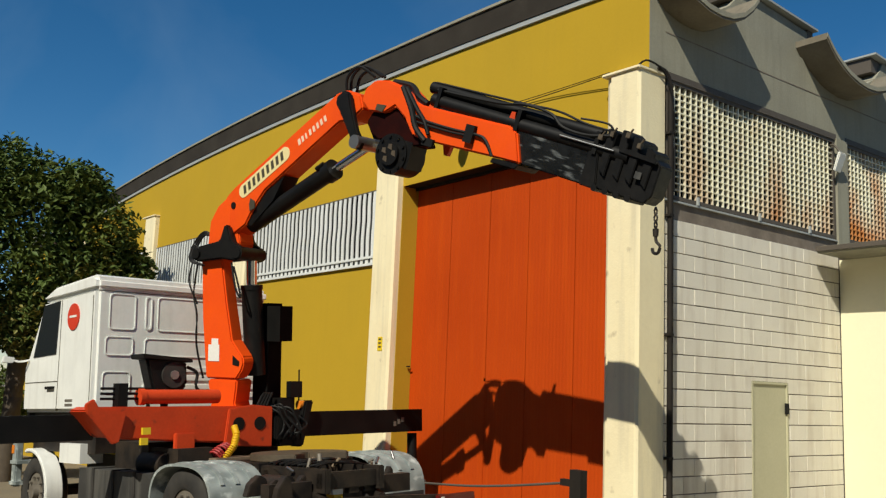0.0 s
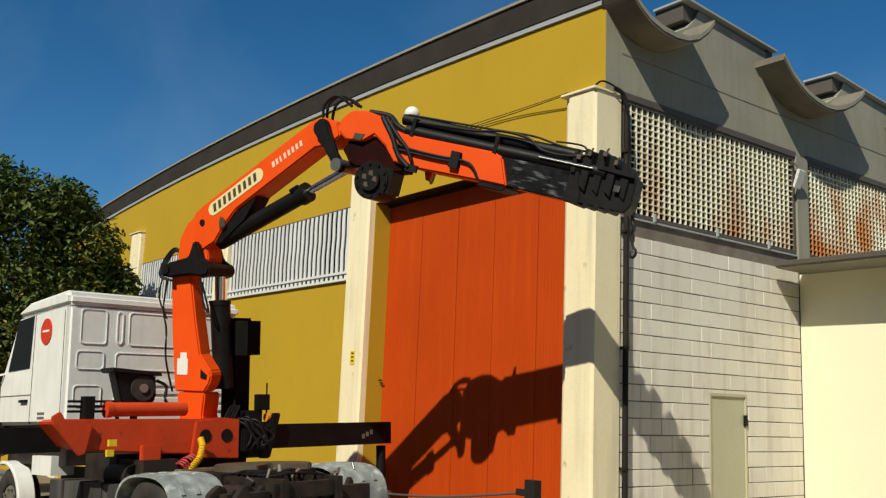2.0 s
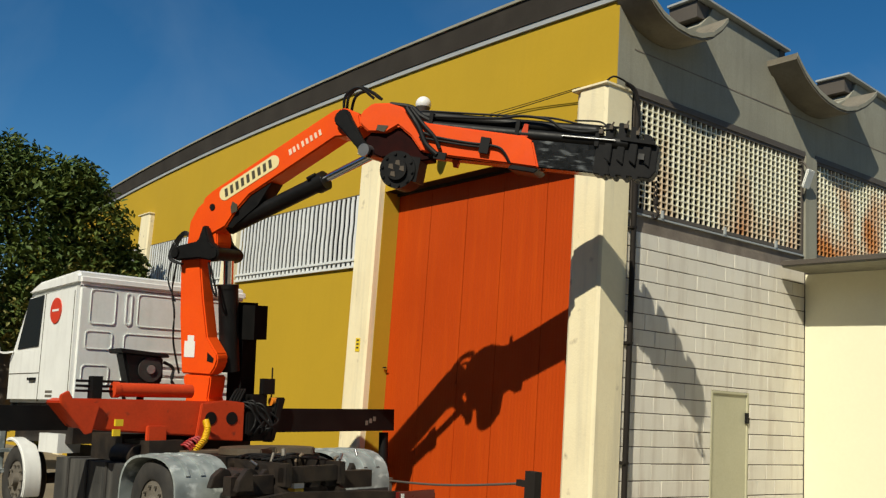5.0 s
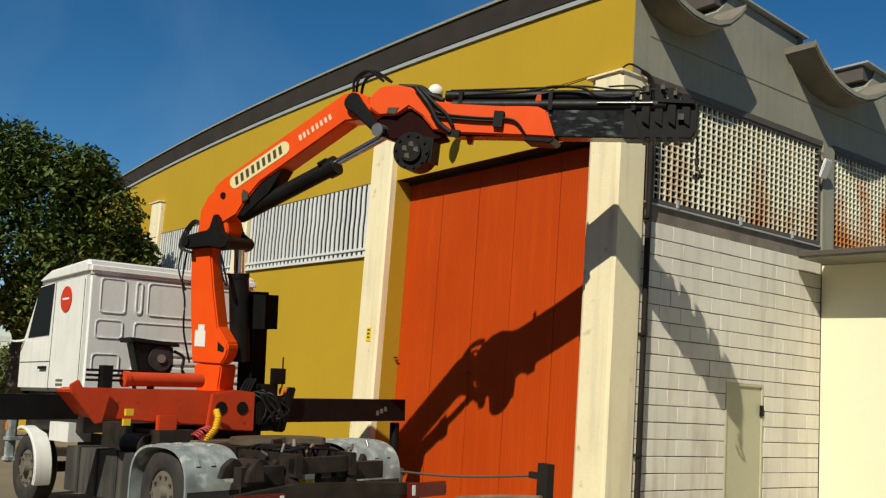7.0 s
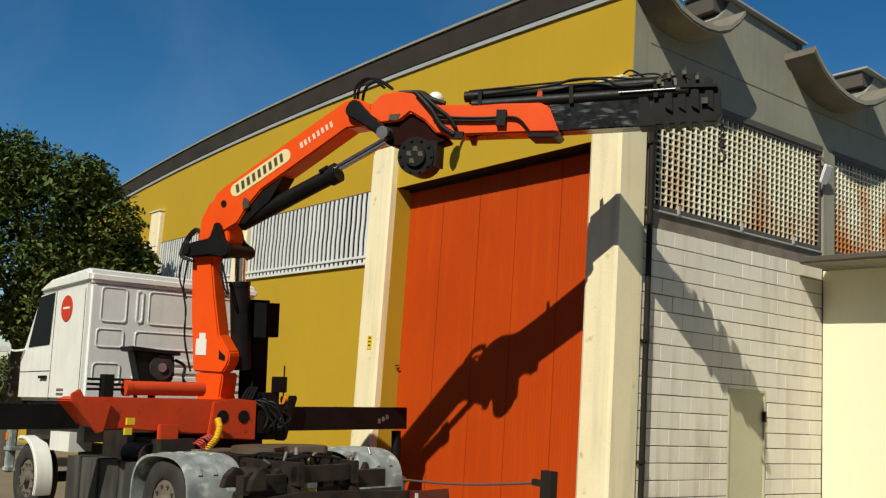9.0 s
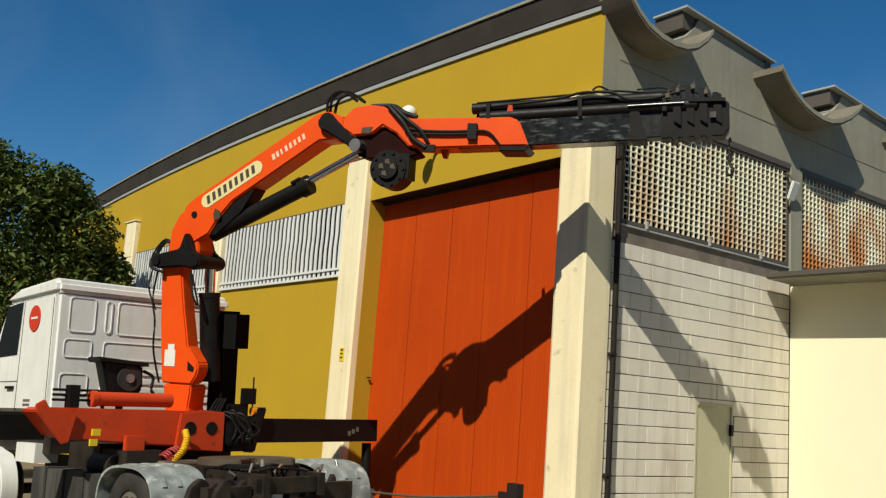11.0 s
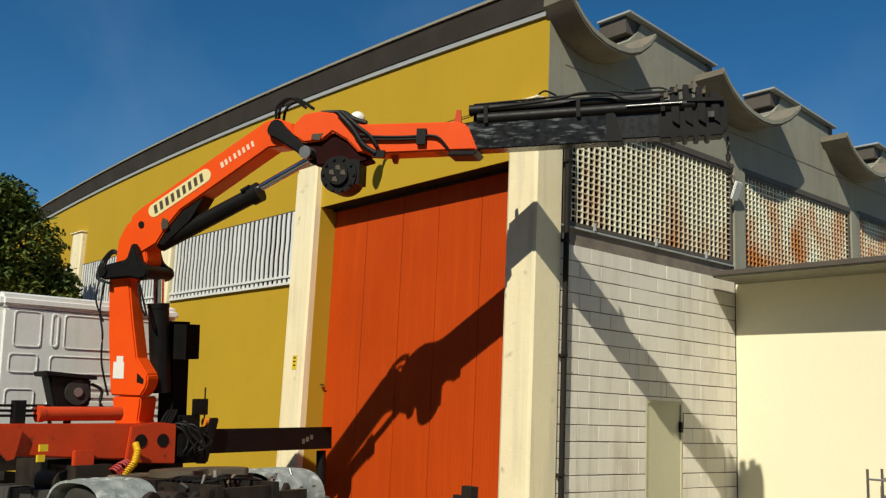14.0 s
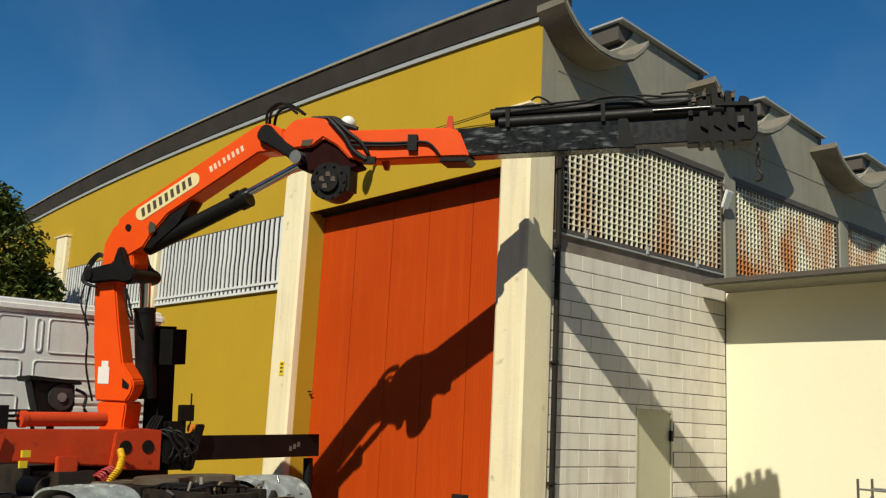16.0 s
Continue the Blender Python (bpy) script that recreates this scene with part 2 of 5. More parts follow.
# ---- mesh helpers ----
def box(bm, x0, x1, y0, y1, z0, z1):
    vs = [bm.verts.new((x, y, z)) for z in (z0, z1) for y in (y0, y1) for x in (x0, x1)]
    for f in ((0, 2, 3, 1), (4, 5, 7, 6), (0, 1, 5, 4), (2, 6, 7, 3), (0, 4, 6, 2), (1, 3, 7, 5)):
        bm.faces.new([vs[i] for i in f])
    return vs


def slab(bm, pts, a0, a1, axis="y"):
    """A prism: pts in the plane across the axis (xz for y, yz for x, xy for z), from a0 to a1."""
    def put(p, a):
        return (p[0], a, p[1]) if axis == "y" else (a, p[0], p[1]) if axis == "x" else (p[0], p[1], a)
    lo, hi = [bm.verts.new(put(p, a0)) for p in pts], [bm.verts.new(put(p, a1)) for p in pts]
    fs = [bm.faces.new(lo), bm.faces.new(hi[::-1])]
    for i in range(len(pts)):
        j = (i + 1) % len(pts)
        fs.append(bm.faces.new((lo[j], lo[i], hi[i], hi[j])))
    bmesh.ops.recalc_face_normals(bm, faces=fs)


def rod(bm, a, b, r0, r1=None, n=14):
    """A round bar from a to b."""
    a, b = Vector(a), Vector(b)
    m = Matrix.Translation((a + b) / 2) @ (b - a).to_track_quat("Z", "Y").to_matrix().to_4x4()
    bmesh.ops.create_cone(bm, cap_ends=True, segments=n, radius1=r0, radius2=r0 if r1 is None else r1, depth=(b - a).length, matrix=m)


def hose(bm, pts, r, n=8):
    """A bent round bar through pts, smoothed."""
    pts = [Vector(p) for p in pts]
    fine = []
    for i in range(len(pts) - 1):
        p0, p1, p2, p3 = pts[max(i - 1, 0)], pts[i], pts[i + 1], pts[min(i + 2, len(pts) - 1)]
        for k in range(5):
            t = k / 5
            fine.append(0.5 * (2 * p1 + (p2 - p0) * t + (2 * p0 - 5 * p1 + 4 * p2 - p3) * t * t + (3 * p1 - p0 - 3 * p2 + p3) * t ** 3))
    fine.append(pts[-1])
    rings = []
    for i, p in enumerate(fine):
        d = (fine[min(i + 1, len(fine) - 1)] - fine[max(i - 1, 0)]).normalized()
        q = d.to_track_quat("Z", "Y")
        rings.append([bm.verts.new(p + q @ Vector((r * math.cos(6.2832 * k / n), r * math.sin(6.2832 * k / n), 0))) for k in range(n)])
    for a, b in zip(rings, rings[1:]):
        for k in range(n):
            bm.faces.new((a[k], a[(k + 1) % n], b[(k + 1) % n], b[k]))
    bm.faces.new(rings[0][::-1])
    bm.faces.new(rings[-1])


def link_mesh(name, bm, material, bevel=0.0, smooth=False):
    if bevel:
        es = [e for e in bm.edges if e.calc_face_angle(0) > 0.5]
        bmesh.ops.bevel(bm, geom=es, offset=bevel, segments=2, affect="EDGES", clamp_overlap=True)
    me = bpy.data.meshes.new(name)
    bm.to_mesh(me)
    bm.free()
    me.materials.append(material)
    if smooth:
        for p in me.polygons:
            p.use_smooth = True
        me.set_sharp_from_angle(angle=radians(40))
    return new(name, me)


def part(name, bm, material, parent, label="", bevel=0.0, smooth=False):
    ob = link_mesh(name, bm, material, bevel, smooth)
    ob.parent = parent
    return tagged(ob, label)


def thing(name, label, category, group="", kind=""):
    return tagged(new(name), label, category, group, kind)


def solid(name, bm, material, label, category, kind="structure", bevel=0.0, smooth=False):
    return tagged(link_mesh(name, bm, material, bevel, smooth), label, category, "", kind)


# ---- ground ----
def ground_z(x):
    return 0.045 * (max(min(x, 14), -40) + 2.5) + 0.04


bm = bmesh.new()
xs = [-900, -300, -120, -60, -40, -20, -2.5, 5, 14, 40, 120, 300, 900]
ys = [-900, -200, -60, -20, 0, 20, 60, 200, 900]
grid = [[bm.verts.new((x, y, ground_z(x))) for x in xs] for y in ys]
for r0, r1 in zip(grid, grid[1:]):
    for i in range(len(xs) - 1):
        bm.faces.new((r0[i], r0[i + 1], r1[i + 1], r1[i]))
solid("ground", bm, GROUND, "dusty grey asphalt yard sloping gently", "ground")

# ---- building ----
WX = -31.0          # far end of the front
DOOR = (-5.03, -0.50, 5.085, 0.30)   # jambs, head height, recess
BAYS = [(-10.56, -5.75), (-16.14, -11.30), (-21.9, -17.0), (-27.7, -22.7)]
WIN_Z = (3.855, 5.14)


def roof_z(x):
    """Height of the trim under the eave along the front."""
    return 7.035 - 0.00278 * (x + 9) ** 2


def arch(x0, x1, n=16):
    return [(x0 + (x1 - x0) * i / n, roof_z(x0 + (x1 - x0) * i / n) + 0.045) for i in range(n + 1)]


bm = bmesh.new()
box(bm, WX, DOOR[0], 0, 0.25, -2.0, WIN_Z[0])
slab(bm, [(WX, WIN_Z[1])] + [(DOOR[0], WIN_Z[1])] + arch(DOOR[0], WX), 0, 0.25)
prev = DOOR[0]
for x0, x1 in BAYS:
    box(bm, x1, prev, 0, 0.25, WIN_Z[0], WIN_Z[1])
    prev = x0
box(bm, WX, prev, 0, 0.25, WIN_Z[0], WIN_Z[1])
slab(bm, [(DOOR[0], DOOR[2]), (DOOR[1], DOOR[2])] + arch(DOOR[1], DOOR[0], 6), 0, 0.018)
slab(bm, [(DOOR[0], DOOR[2] + 0.402), (DOOR[1], DOOR[2] + 0.402)] + arch(DOOR[1], DOOR[0], 6), 0.018, 0.25)
slab(bm, [(DOOR[1], -0.5), (0, -0.5)] + arch(0, DOOR[1], 2), 0, 0.25)
box(bm, DOOR[0] - 0.25, DOOR[0], 0.25, 0.46, -1, DOOR[2])
solid("wall_south", bm, YELLOW, "mustard yellow rendered front wall of the hall", "wall")
bm = bmesh.new()
box(bm, DOOR[1], DOOR[1] + 0.25, 0.25, 0.46, -0.5, DOOR[2])
solid("trim_door_side", bm, YELLOW, "yellow rendered door reveal", "trim")
# Door head and drop strip: shade over the door put into near-black boxes.
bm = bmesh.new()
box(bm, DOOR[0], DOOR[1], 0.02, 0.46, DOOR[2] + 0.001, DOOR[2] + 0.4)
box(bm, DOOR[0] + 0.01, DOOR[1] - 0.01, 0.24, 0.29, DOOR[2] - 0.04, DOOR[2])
solid("trim_door_track", bm, DARK_STEEL_SHADE, "dark head over the red door, soffit shade in its colour", "trim")

# trim strip and arched roof edge
bm = bmesh.new()
top = arch(0.02, WX, 24)
slab(bm, [(x, z + 0.002) for x, z in top] + [(x, z + 0.075) for x, z in top[::-1]], -0.035, 0.2)
solid("trim_eave_strip", bm, ZINC, "thin grey metal strip under the roof edge", "trim")

bm = bmesh.new()
top = arch(0.45, WX, 24)
slab(bm, [(x, z + 0.078) for x, z in top] + [(x, z + 0.455) for x, z in top[::-1]], -0.05, 0.02)
solid("roof_edge", bm, FASCIA, "dark bitumen covered roof edge along the front", "roof")
bm = bmesh.new()
slab(bm, [(x, z + 0.455) for x, z in top] + [(x, z + 0.495) for x, z in top[::-1]], -0.08, 0.3)
solid("trim_roof_edge", bm, CONCRETE, "pale thin concrete lip along the roof edge", "trim")

# wavy shell roof: one cross-section swept along the arch
MODULE, SINK = 3.80, 0.07      # spacing of the shells along the side; each lowered to fit the camera's view
PROFILE = [(-0.12, 0.12), (-0.01, -0.01), (0.12, -0.13), (0.30, -0.24), (0.55, -0.31), (0.80, -0.33), (1.04, -0.30), (1.27, -0.21), (1.47, -0.05), (1.58, 0.08)]
PROFILE_B = [(-0.66, 0.14), (-0.54, 0.02), (-0.42, -0.08), (-0.26, -0.17), (-0.06, -0.26), (0.16, -0.315), (0.42, -0.345), (0.68, -0.33), (0.96, -0.25), (1.24, -0.11), (1.44, 0.03), (1.56, 0.14)]


def scallop(k):
    return PROFILE if k == 0 else [(y + MODULE * k + 0.06, z - SINK * k) for y, z in PROFILE_B]


def shell(k):
    prof = scallop(k)
    bm = bmesh.new()
    rows = []
    xs_ = [0.45, 0.0, -0.06] + [-1.6 * i for i in range(1, 20)]
    dense = []
    for (ya, za), (yb, zb) in zip(prof, prof[1:]):
        dense += [(ya, za), ((ya + yb) / 2, (za + zb) / 2)]
    dense.append(prof[-1])
    for x in xs_:
        up = roof_z(min(x, 0.0))
        front = 0.03 if x < -0.01 and k == 0 else -1.0
        rows.append(([bm.verts.new((x, max(y, front), up + z)) for y, z in dense], [bm.verts.new((x, max(y, front), up + z + 0.09)) for y, z in dense]))
    n = len(dense)
    for (a, b), (c, d) in zip(rows, rows[1:]):
        for i in range(n - 1):
            bm.faces.new((a[i], a[i + 1], c[i + 1], c[i]))
            bm.faces.new((b[i], d[i], d[i + 1], b[i + 1]))
        bm.faces.new((a[0], c[0], d[0], b[0]))
        bm.faces.new((a[-1], b[-1], d[-1], c[-1]))
    for a, b in (rows[0], rows[-1]):
        for i in range(n - 1):
            bm.faces.new((a[i], b[i], b[i + 1], a[i + 1]))
    bmesh.ops.recalc_face_normals(bm, faces=bm.faces)
    return solid("roof_shell", bm, SHELL, "weathered grey concrete roof shell with a scalloped eave", "roof", smooth=True)


# Pale strip on the shell's front, standing in for its sunlit lip.
def shell_lip(k):
    prof = scallop(k)
    up = roof_z(0)
    bm = bmesh.new()
    for (ya, za), (yb, zb) in zip(prof, prof[1:]):
        slab(bm, [(ya, up + za + 0.03), (yb, up + zb + 0.03), (yb, up + zb + 0.094), (ya, up + za + 0.094)], 0.452, 0.462, "x")
    bmesh.ops.remove_doubles(bm, verts=bm.verts, dist=0.0005)
    return solid("trim_shell_lip", bm, CONCRETE, "pale strip painted as the sunlit lip of the scalloped eave", "trim")


for k in range(4):
    shell(k)
    shell_lip(k)

# upstands between the shells, with a coping each
for k in range(3):
    a, b, dz = 1.55 + MODULE * k, 3.63 + MODULE * k, -SINK * k
    bm = bmesh.new()
    slab(bm, [(a - 0.25, 6.3), (b - 0.04, 6.3), (b - 0.04, 7.14 + dz), (b - 0.14, 7.20 + dz), (a + 0.34, 7.36 + dz), (a + 0.26, 7.22 + dz), (a + 0.08, 7.04 + dz), (a - 0.25, 6.86 + dz)], -0.02, -0.48, "x")
    solid("roof_upstand", bm, CONCRETE, "grey rendered roof upstand between two shells", "roof")
    bm = bmesh.new()
    slab(bm, [(a - 0.02, 7.405 + dz), (b + 0.04, 7.232 + dz), (b + 0.04, 7.262 + dz), (a - 0.02, 7.435 + dz)], 0.06, -0.52, "x")
    solid("roof_coping", bm, ZINC, "grey metal coping on the roof upstand", "roof")
    # Dark blocks added for the shade under both ends of the coping.
    bm = bmesh.new()
    slab(bm, [(b - 0.13, 7.10 + dz), (b + 0.01, 7.10 + dz), (b + 0.01, 7.23 + dz), (b - 0.13, 7.24 + dz)], -0.015, -0.52, "x")
    slab(bm, [(a + 0.04, 7.16 + dz), (a + 0.24, 7.16 + dz), (a + 0.30, 7.37 + dz), (a + 0.03, 7.395 + dz)], -0.05, -0.52, "x")
    solid("roof_flashing", bm, PIPE, "dark blocks added as shade under the roof coping", "roof")

# flat decks that close the roof between the shells
for k in range(3):
    deck = arch(-0.49, WX, 20)
    bm = bmesh.new()
    slab(bm, [(x, z - 0.06 - SINK * k) for x, z in deck] + [(x, z + 0.02 - SINK * k) for x, z in deck[::-1]], 1.46 + MODULE * k, 3.28 + MODULE * k)
    solid("roof_deck", bm, FASCIA, "dark bitumen roof deck between two shells", "roof")

# upper grey side wall, its top following the shells
line = [(0.004, roof_z(0) + 0.03)] + [(y, roof_z(0) + z - 0.005) for y, z in PROFILE if y > 0.01]
for k in range(1, 4):
    line += [(y, roof_z(0) + z - 0.005) for y, z in scallop(k)[1:]]
bm = bmesh.new()
slab(bm, [(line[-1][0], 5.72), (0.004, 5.72)] + line, 0.004, -0.25, "x")
solid("wall_east_upper", bm, CONCRETE, "bare grey rendered upper side wall", "wall")

bm = bmesh.new()
box(bm, 0.0045, 0.009, 0.3, 13.0, 6.29, 6.305)
solid("trim_joint", bm, BAND, "thin dark joint across the grey side wall", "trim")

# block wall with its opening, the mortar body behind the blocks
SIDE_END = 4.18
SDOOR = (2.02, 2.83, 2.145)
bm = bmesh.new()
box(bm, -0.25, -0.012, 0.25, SDOOR[0], -0.5, 4.0)
box(bm, -0.25, -0.012, SDOOR[1], SIDE_END + 6, -0.5, 4.0)
box(bm, -0.25, -0.012, SDOOR[0], SDOOR[1], SDOOR[2], 4.0)
wall_east = solid("wall_east", bm, MORTAR, "white painted concrete block side wall with dark joints", "wall")
# Band colour holds brown stains and the shade below the grilles.
bm = bmesh.new()
box(bm, -0.25, -0.02, 0.25, 14.0, 4.0, 4.22)
solid("trim_band", bm, BAND, "stained concrete band under the grilles, shade in its dark colour", "trim")
bm = bmesh.new()
box(bm, -0.015, 0.015, 0.27, 4.14, 4.205, 4.228)
for y in (0.9, 2.2, 3.4):
    box(bm, 0.0, 0.03, y, y + 0.03, 4.23, 4.33)
solid("trim_rail", bm, ZINC, "thin pale metal rail below the grille", "trim")
for y0, y1 in ((4.15, 4.45), (7.98, 8.29), (11.82, 12.12)):
    bm = bmesh.new()
    box(bm, -0.25, 0.03, y0, y1, 4.05, 5.74)
    solid("trim_post", bm, CONCRETE, "grey concrete post between two grilles", "trim", bevel=0.01)


def grille(y0, y1, label, paint=GRILLE):
    g = thing("grille", label, "grille", "grilles in the side wall")
    bm = bmesh.new()
    box(bm, -0.10, 0.0, y0, y1, 4.24, 4.29)
    box(bm, -0.10, 0.0, y0, y1, 5.67, 5.72)
    box(bm, 0.006, 0.016, y0 - 0.02, y1 + 0.02, 5.715, 5.80)
    box(bm, -0.10, 0.0, y0, y0 + 0.05, 4.29, 5.67)
    box(bm, -0.10, 0.0, y1 - 0.05, y1, 4.29, 5.67)
    part("frame", bm, PIPE, g, "dark brown frame")
    n = round((y1 - y0 - 0.1) / 0.108)
    bm = bmesh.new()
    box(bm, -0.052, -0.01, -0.008, 0.008, 4.29, 5.67)
    fin = None
    for i in range(1, n):
        y = y0 + 0.05 + (y1 - y0 - 0.1) * i / n
        if fin is None:
            fin = part("upright", bm, paint, g)
        else:
            c = fin.copy()
            scene.collection.objects.link(c)
            fin = c
        fin.location.y = y
    bm = bmesh.new()
    slab(bm, [(-0.046, -0.007), (-0.015, -0.007), (-0.015, 0.007), (-0.046, 0.007)], y0 + 0.05, y1 - 0.05, "y")
    fin = None
    for i in range(1, 17):
        if fin is None:
            fin = part("crossbar", bm, paint, g)
        else:
            c = fin.copy()
            scene.collection.objects.link(c)
            fin = c
        fin.location.z = 4.29 + 1.38 * i / 17
    return g


grille(0.33, 4.14, "white lattice grille with rust stains along its lower part")
grille(4.46, 7.97, "white lattice grille heavily stained with rust", GRILLE_RUSTY)
grille(8.30, 11.81, "white lattice grille stained brown with rust", GRILLE_RUSTY)

# pale door in the block wall
d = thing("door_2", "pale green flush metal door in the block wall", "door", kind="structure")
bm = bmesh.new()
box(bm, -0.07, -0.015, SDOOR[0] + 0.03, SDOOR[1] - 0.03, 0.05, SDOOR[2] - 0.03)
part("leaf", bm, PALE_GREEN, d, bevel=0.006)
bm = bmesh.new()
box(bm, -0.1, 0.006, SDOOR[0], SDOOR[0] + 0.03, 0.05, SDOOR[2])
box(bm, -0.1, 0.006, SDOOR[1] - 0.03, SDOOR[1], 0.05, SDOOR[2])
box(bm, -0.1, 0.006, SDOOR[0] + 0.03, SDOOR[1] - 0.03, SDOOR[2] - 0.03, SDOOR[2])
part("door_frame", bm, PALE_GREEN, d)
bm = bmesh.new()
box(bm, -0.012, 0.03, SDOOR[1] - 0.06, SDOOR[1] - 0.02, 1.74, 1.88)
part("hinge", bm, CABLE, d)

# annex with its flat canopy
bm = bmesh.new()
box(bm, 0.012, 9.0, SIDE_END, SIDE_END + 0.25, -0.5, 3.94)
box(bm, 8.75, 9.0, SIDE_END + 0.25, 14, -0.5, 3.90)
solid("wall_annex", bm, ANNEX, "smooth pale cream rendered annex wall", "wall")
bm = bmesh.new()
slab(bm, [(3.42, 3.94), (14.0, 3.94), (14.0, 4.045), (3.48, 4.045), (3.42, 4.03)], 0.10, 9.4, "x")
solid("roof_annex", bm, CONCRETE, "thin grey concrete canopy over the annex", "roof", bevel=0.012)
bm = bmesh.new()
box(bm, 0.10, 9.35, 3.405, 3.42, 3.965, 4.03)
solid("trim_annex", bm, PIPE, "grey metal edge of the canopy", "trim")


# pillars of the front
def pillar(x0, x1, y1, top, label, out=0.0):
    p = thing("pillar", label, "pillar", "pillars of the front", "structure")
    w = x1 - x0
    bm = bmesh.new()
    slab(bm, [(x0, y1), (x0, -0.06 - out), (x0 + 0.05, -0.09 - out), (x0 + 0.16 * w, -0.09 - out), (x0 + 0.20 * w, -0.13 - out), (x1 - 0.04, -0.13 - out), (x1, -0.10 - out), (x1, y1)], -1.5, top, "z")
    part("shaft", bm, CREAM, p)
    bm = bmesh.new()
    slab(bm, [(x0 - 0.025, top + 0.01), (x1 + 0.02, top), (x1 + 0.02, top + 0.04), (x0 - 0.025, top + 0.05)], -0.16 - out, y1, "y")
    part("cap", bm, CREAM, p, bevel=0.01)
    return p


pillar(-0.53, 0.02, 0.27, 5.71, "cream painted corner pillar with grey weathering", 0.06)
pillar(-5.74, -5.04, -0.001, 5.80, "cream painted pillar beside the red door")
pillar(-11.29, -10.57, -0.001, 5.85, "cream painted pillar between the slatted windows")
pillar(-16.99, -16.15, -0.001, 5.97, "cream painted pillar near the tree")
pillar(-22.69, -21.91, -0.001, 5.95, "cream painted pillar at the far end")

# downpipe on the corner and cables
bm = bmesh.new()
rod(bm, (0.06, 0.33, 0.0), (0.06, 0.33, 5.55), 0.036, n=12)
hose(bm, [(0.06, 0.33, 5.52), (0.06, 0.31, 5.66), (0.05, 0.25, 5.76), (0.03, 0.14, 5.80)], 0.026)
for z in (1.2, 2.6, 4.0, 5.0):
    box(bm, 0.003, 0.095, 0.275, 0.355, z, z + 0.03)
solid("downpipe", bm, DARK_STEEL_SHADE, "dark brown pipe running up the corner of the hall", "pipe", smooth=True)
bm = bmesh.new()
hose(bm, [(-0.50, -0.14, 5.78), (-1.6, -0.06, 5.81), (-3.0, -0.04, 5.83), (-4.6, -0.04, 5.86), (-5.6, -0.12, 5.86)], 0.006, 6)
hose(bm, [(-0.50, -0.14, 5.80), (-1.6, -0.06, 5.84), (-3.0, -0.04, 5.87), (-4.6, -0.04, 5.89), (-5.6, -0.12, 5.88)], 0.005, 6)
hose(bm, [(-0.05, -0.13, 5.78), (0.04, -0.06, 5.83), (0.09, 0.2, 5.7), (0.09, 0.36, 5.2), (0.085, 0.36, 4.3)], 0.012, 6)
solid("wall_cable", bm, CABLE, "black cables sagging along the front wall", "cable", "")
lampw = thing("wall_lamp", "white globe yard lamp on a bracket above the red door", "lamp")
bm = bmesh.new()
hose(bm, [(-3.18, -0.002, 5.72), (-3.18, -0.22, 5.86), (-3.18, -0.50, 5.90), (-3.18, -0.64, 5.90)], 0.028, 8)
box(bm, -3.24, -3.12, -0.02, 0.001, 5.62, 5.82)
slab(bm, [(-0.02, 5.66), (-0.42, 5.93), (-0.40, 5.97), (-0.02, 5.80)], -3.19, -3.17, "x")
part("bracket", bm, PIPE, lampw, "dark iron bracket")
bm = bmesh.new()
rod(bm, (-3.18, -0.65, 5.86), (-3.18, -0.65, 5.98), 0.05, 0.11, 20)
part("socket", bm, PIPE, lampw, "", 0.0, True)
bm = bmesh.new()
bmesh.ops.create_uvsphere(bm, u_segments=20, v_segments=12, radius=0.115, matrix=Matrix.Translation((-3.18, -0.65, 6.03)))
part("globe", bm, WHITE_LABEL, lampw, "white globe", 0.0, True)
fl = thing("flood_lamp", "small white flood lamp tilted down at the grille's end", "lamp")
bm = bmesh.new()
slab(bm, [(0.06, 5.22), (0.09, 5.20), (0.19, 5.46), (0.15, 5.49)], 3.960, 4.140, "y")
part("housing", bm, WHITE_LABEL, fl, "", 0.012)
bm = bmesh.new()
slab(bm, [(0.05, 5.23), (0.06, 5.22), (0.15, 5.47), (0.135, 5.48)], 3.975, 4.125, "y")
part("lens", bm, glass, fl)
bm = bmesh.new()
hose(bm, [(-0.01, 4.04, 5.62), (0.06, 4.04, 5.60), (0.15, 4.04, 5.47)], 0.016, 6)
part("arm", bm, PIPE, fl)
rk = thing("metal_rack", "thin grey tubular rack standing by the annex", "rack")
for x, y in ((2.17, 3.55), (2.75, 3.55), (2.17, 3.95), (2.75, 3.95)):
    bm = bmesh.new()
    rod(bm, (x, y, 0.15), (x, y, 1.42), 0.016, n=10)
    part("leg", bm, PIPE, rk)
for z in (1.30, 0.9):
    for y in (3.55, 3.95):
        bm = bmesh.new()
        rod(bm, (2.17, y, z), (2.75, y, z), 0.013, n=8)
        part("rail", bm, STEEL, rk)

# red door of corrugated sheet
d = thing("door_1", "tall red corrugated metal door of the hall, closed", "door", kind="structure")
edges = [DOOR[0], -4.10, -3.18, -2.35, -1.45, DOOR[1]]
for a, b in zip(edges, edges[1:]):
    bm = bmesh.new()
    n = round((b - a - 0.012) / 0.016)
    pts = []
    for i in range(n + 1):
        pts.append((a + 0.006 + (b - a - 0.012) * i / n, DOOR[3] - (0.0014 if i % 4 in (1, 2) else 0.0)))
    slab(bm, pts + [(b - 0.006, DOOR[3] + 0.05), (a + 0.006, DOOR[3] + 0.05)], -0.3, DOOR[2] - 0.002, "z")
    part("door_panel", bm, DOOR_RED, d)
bm = bmesh.new()
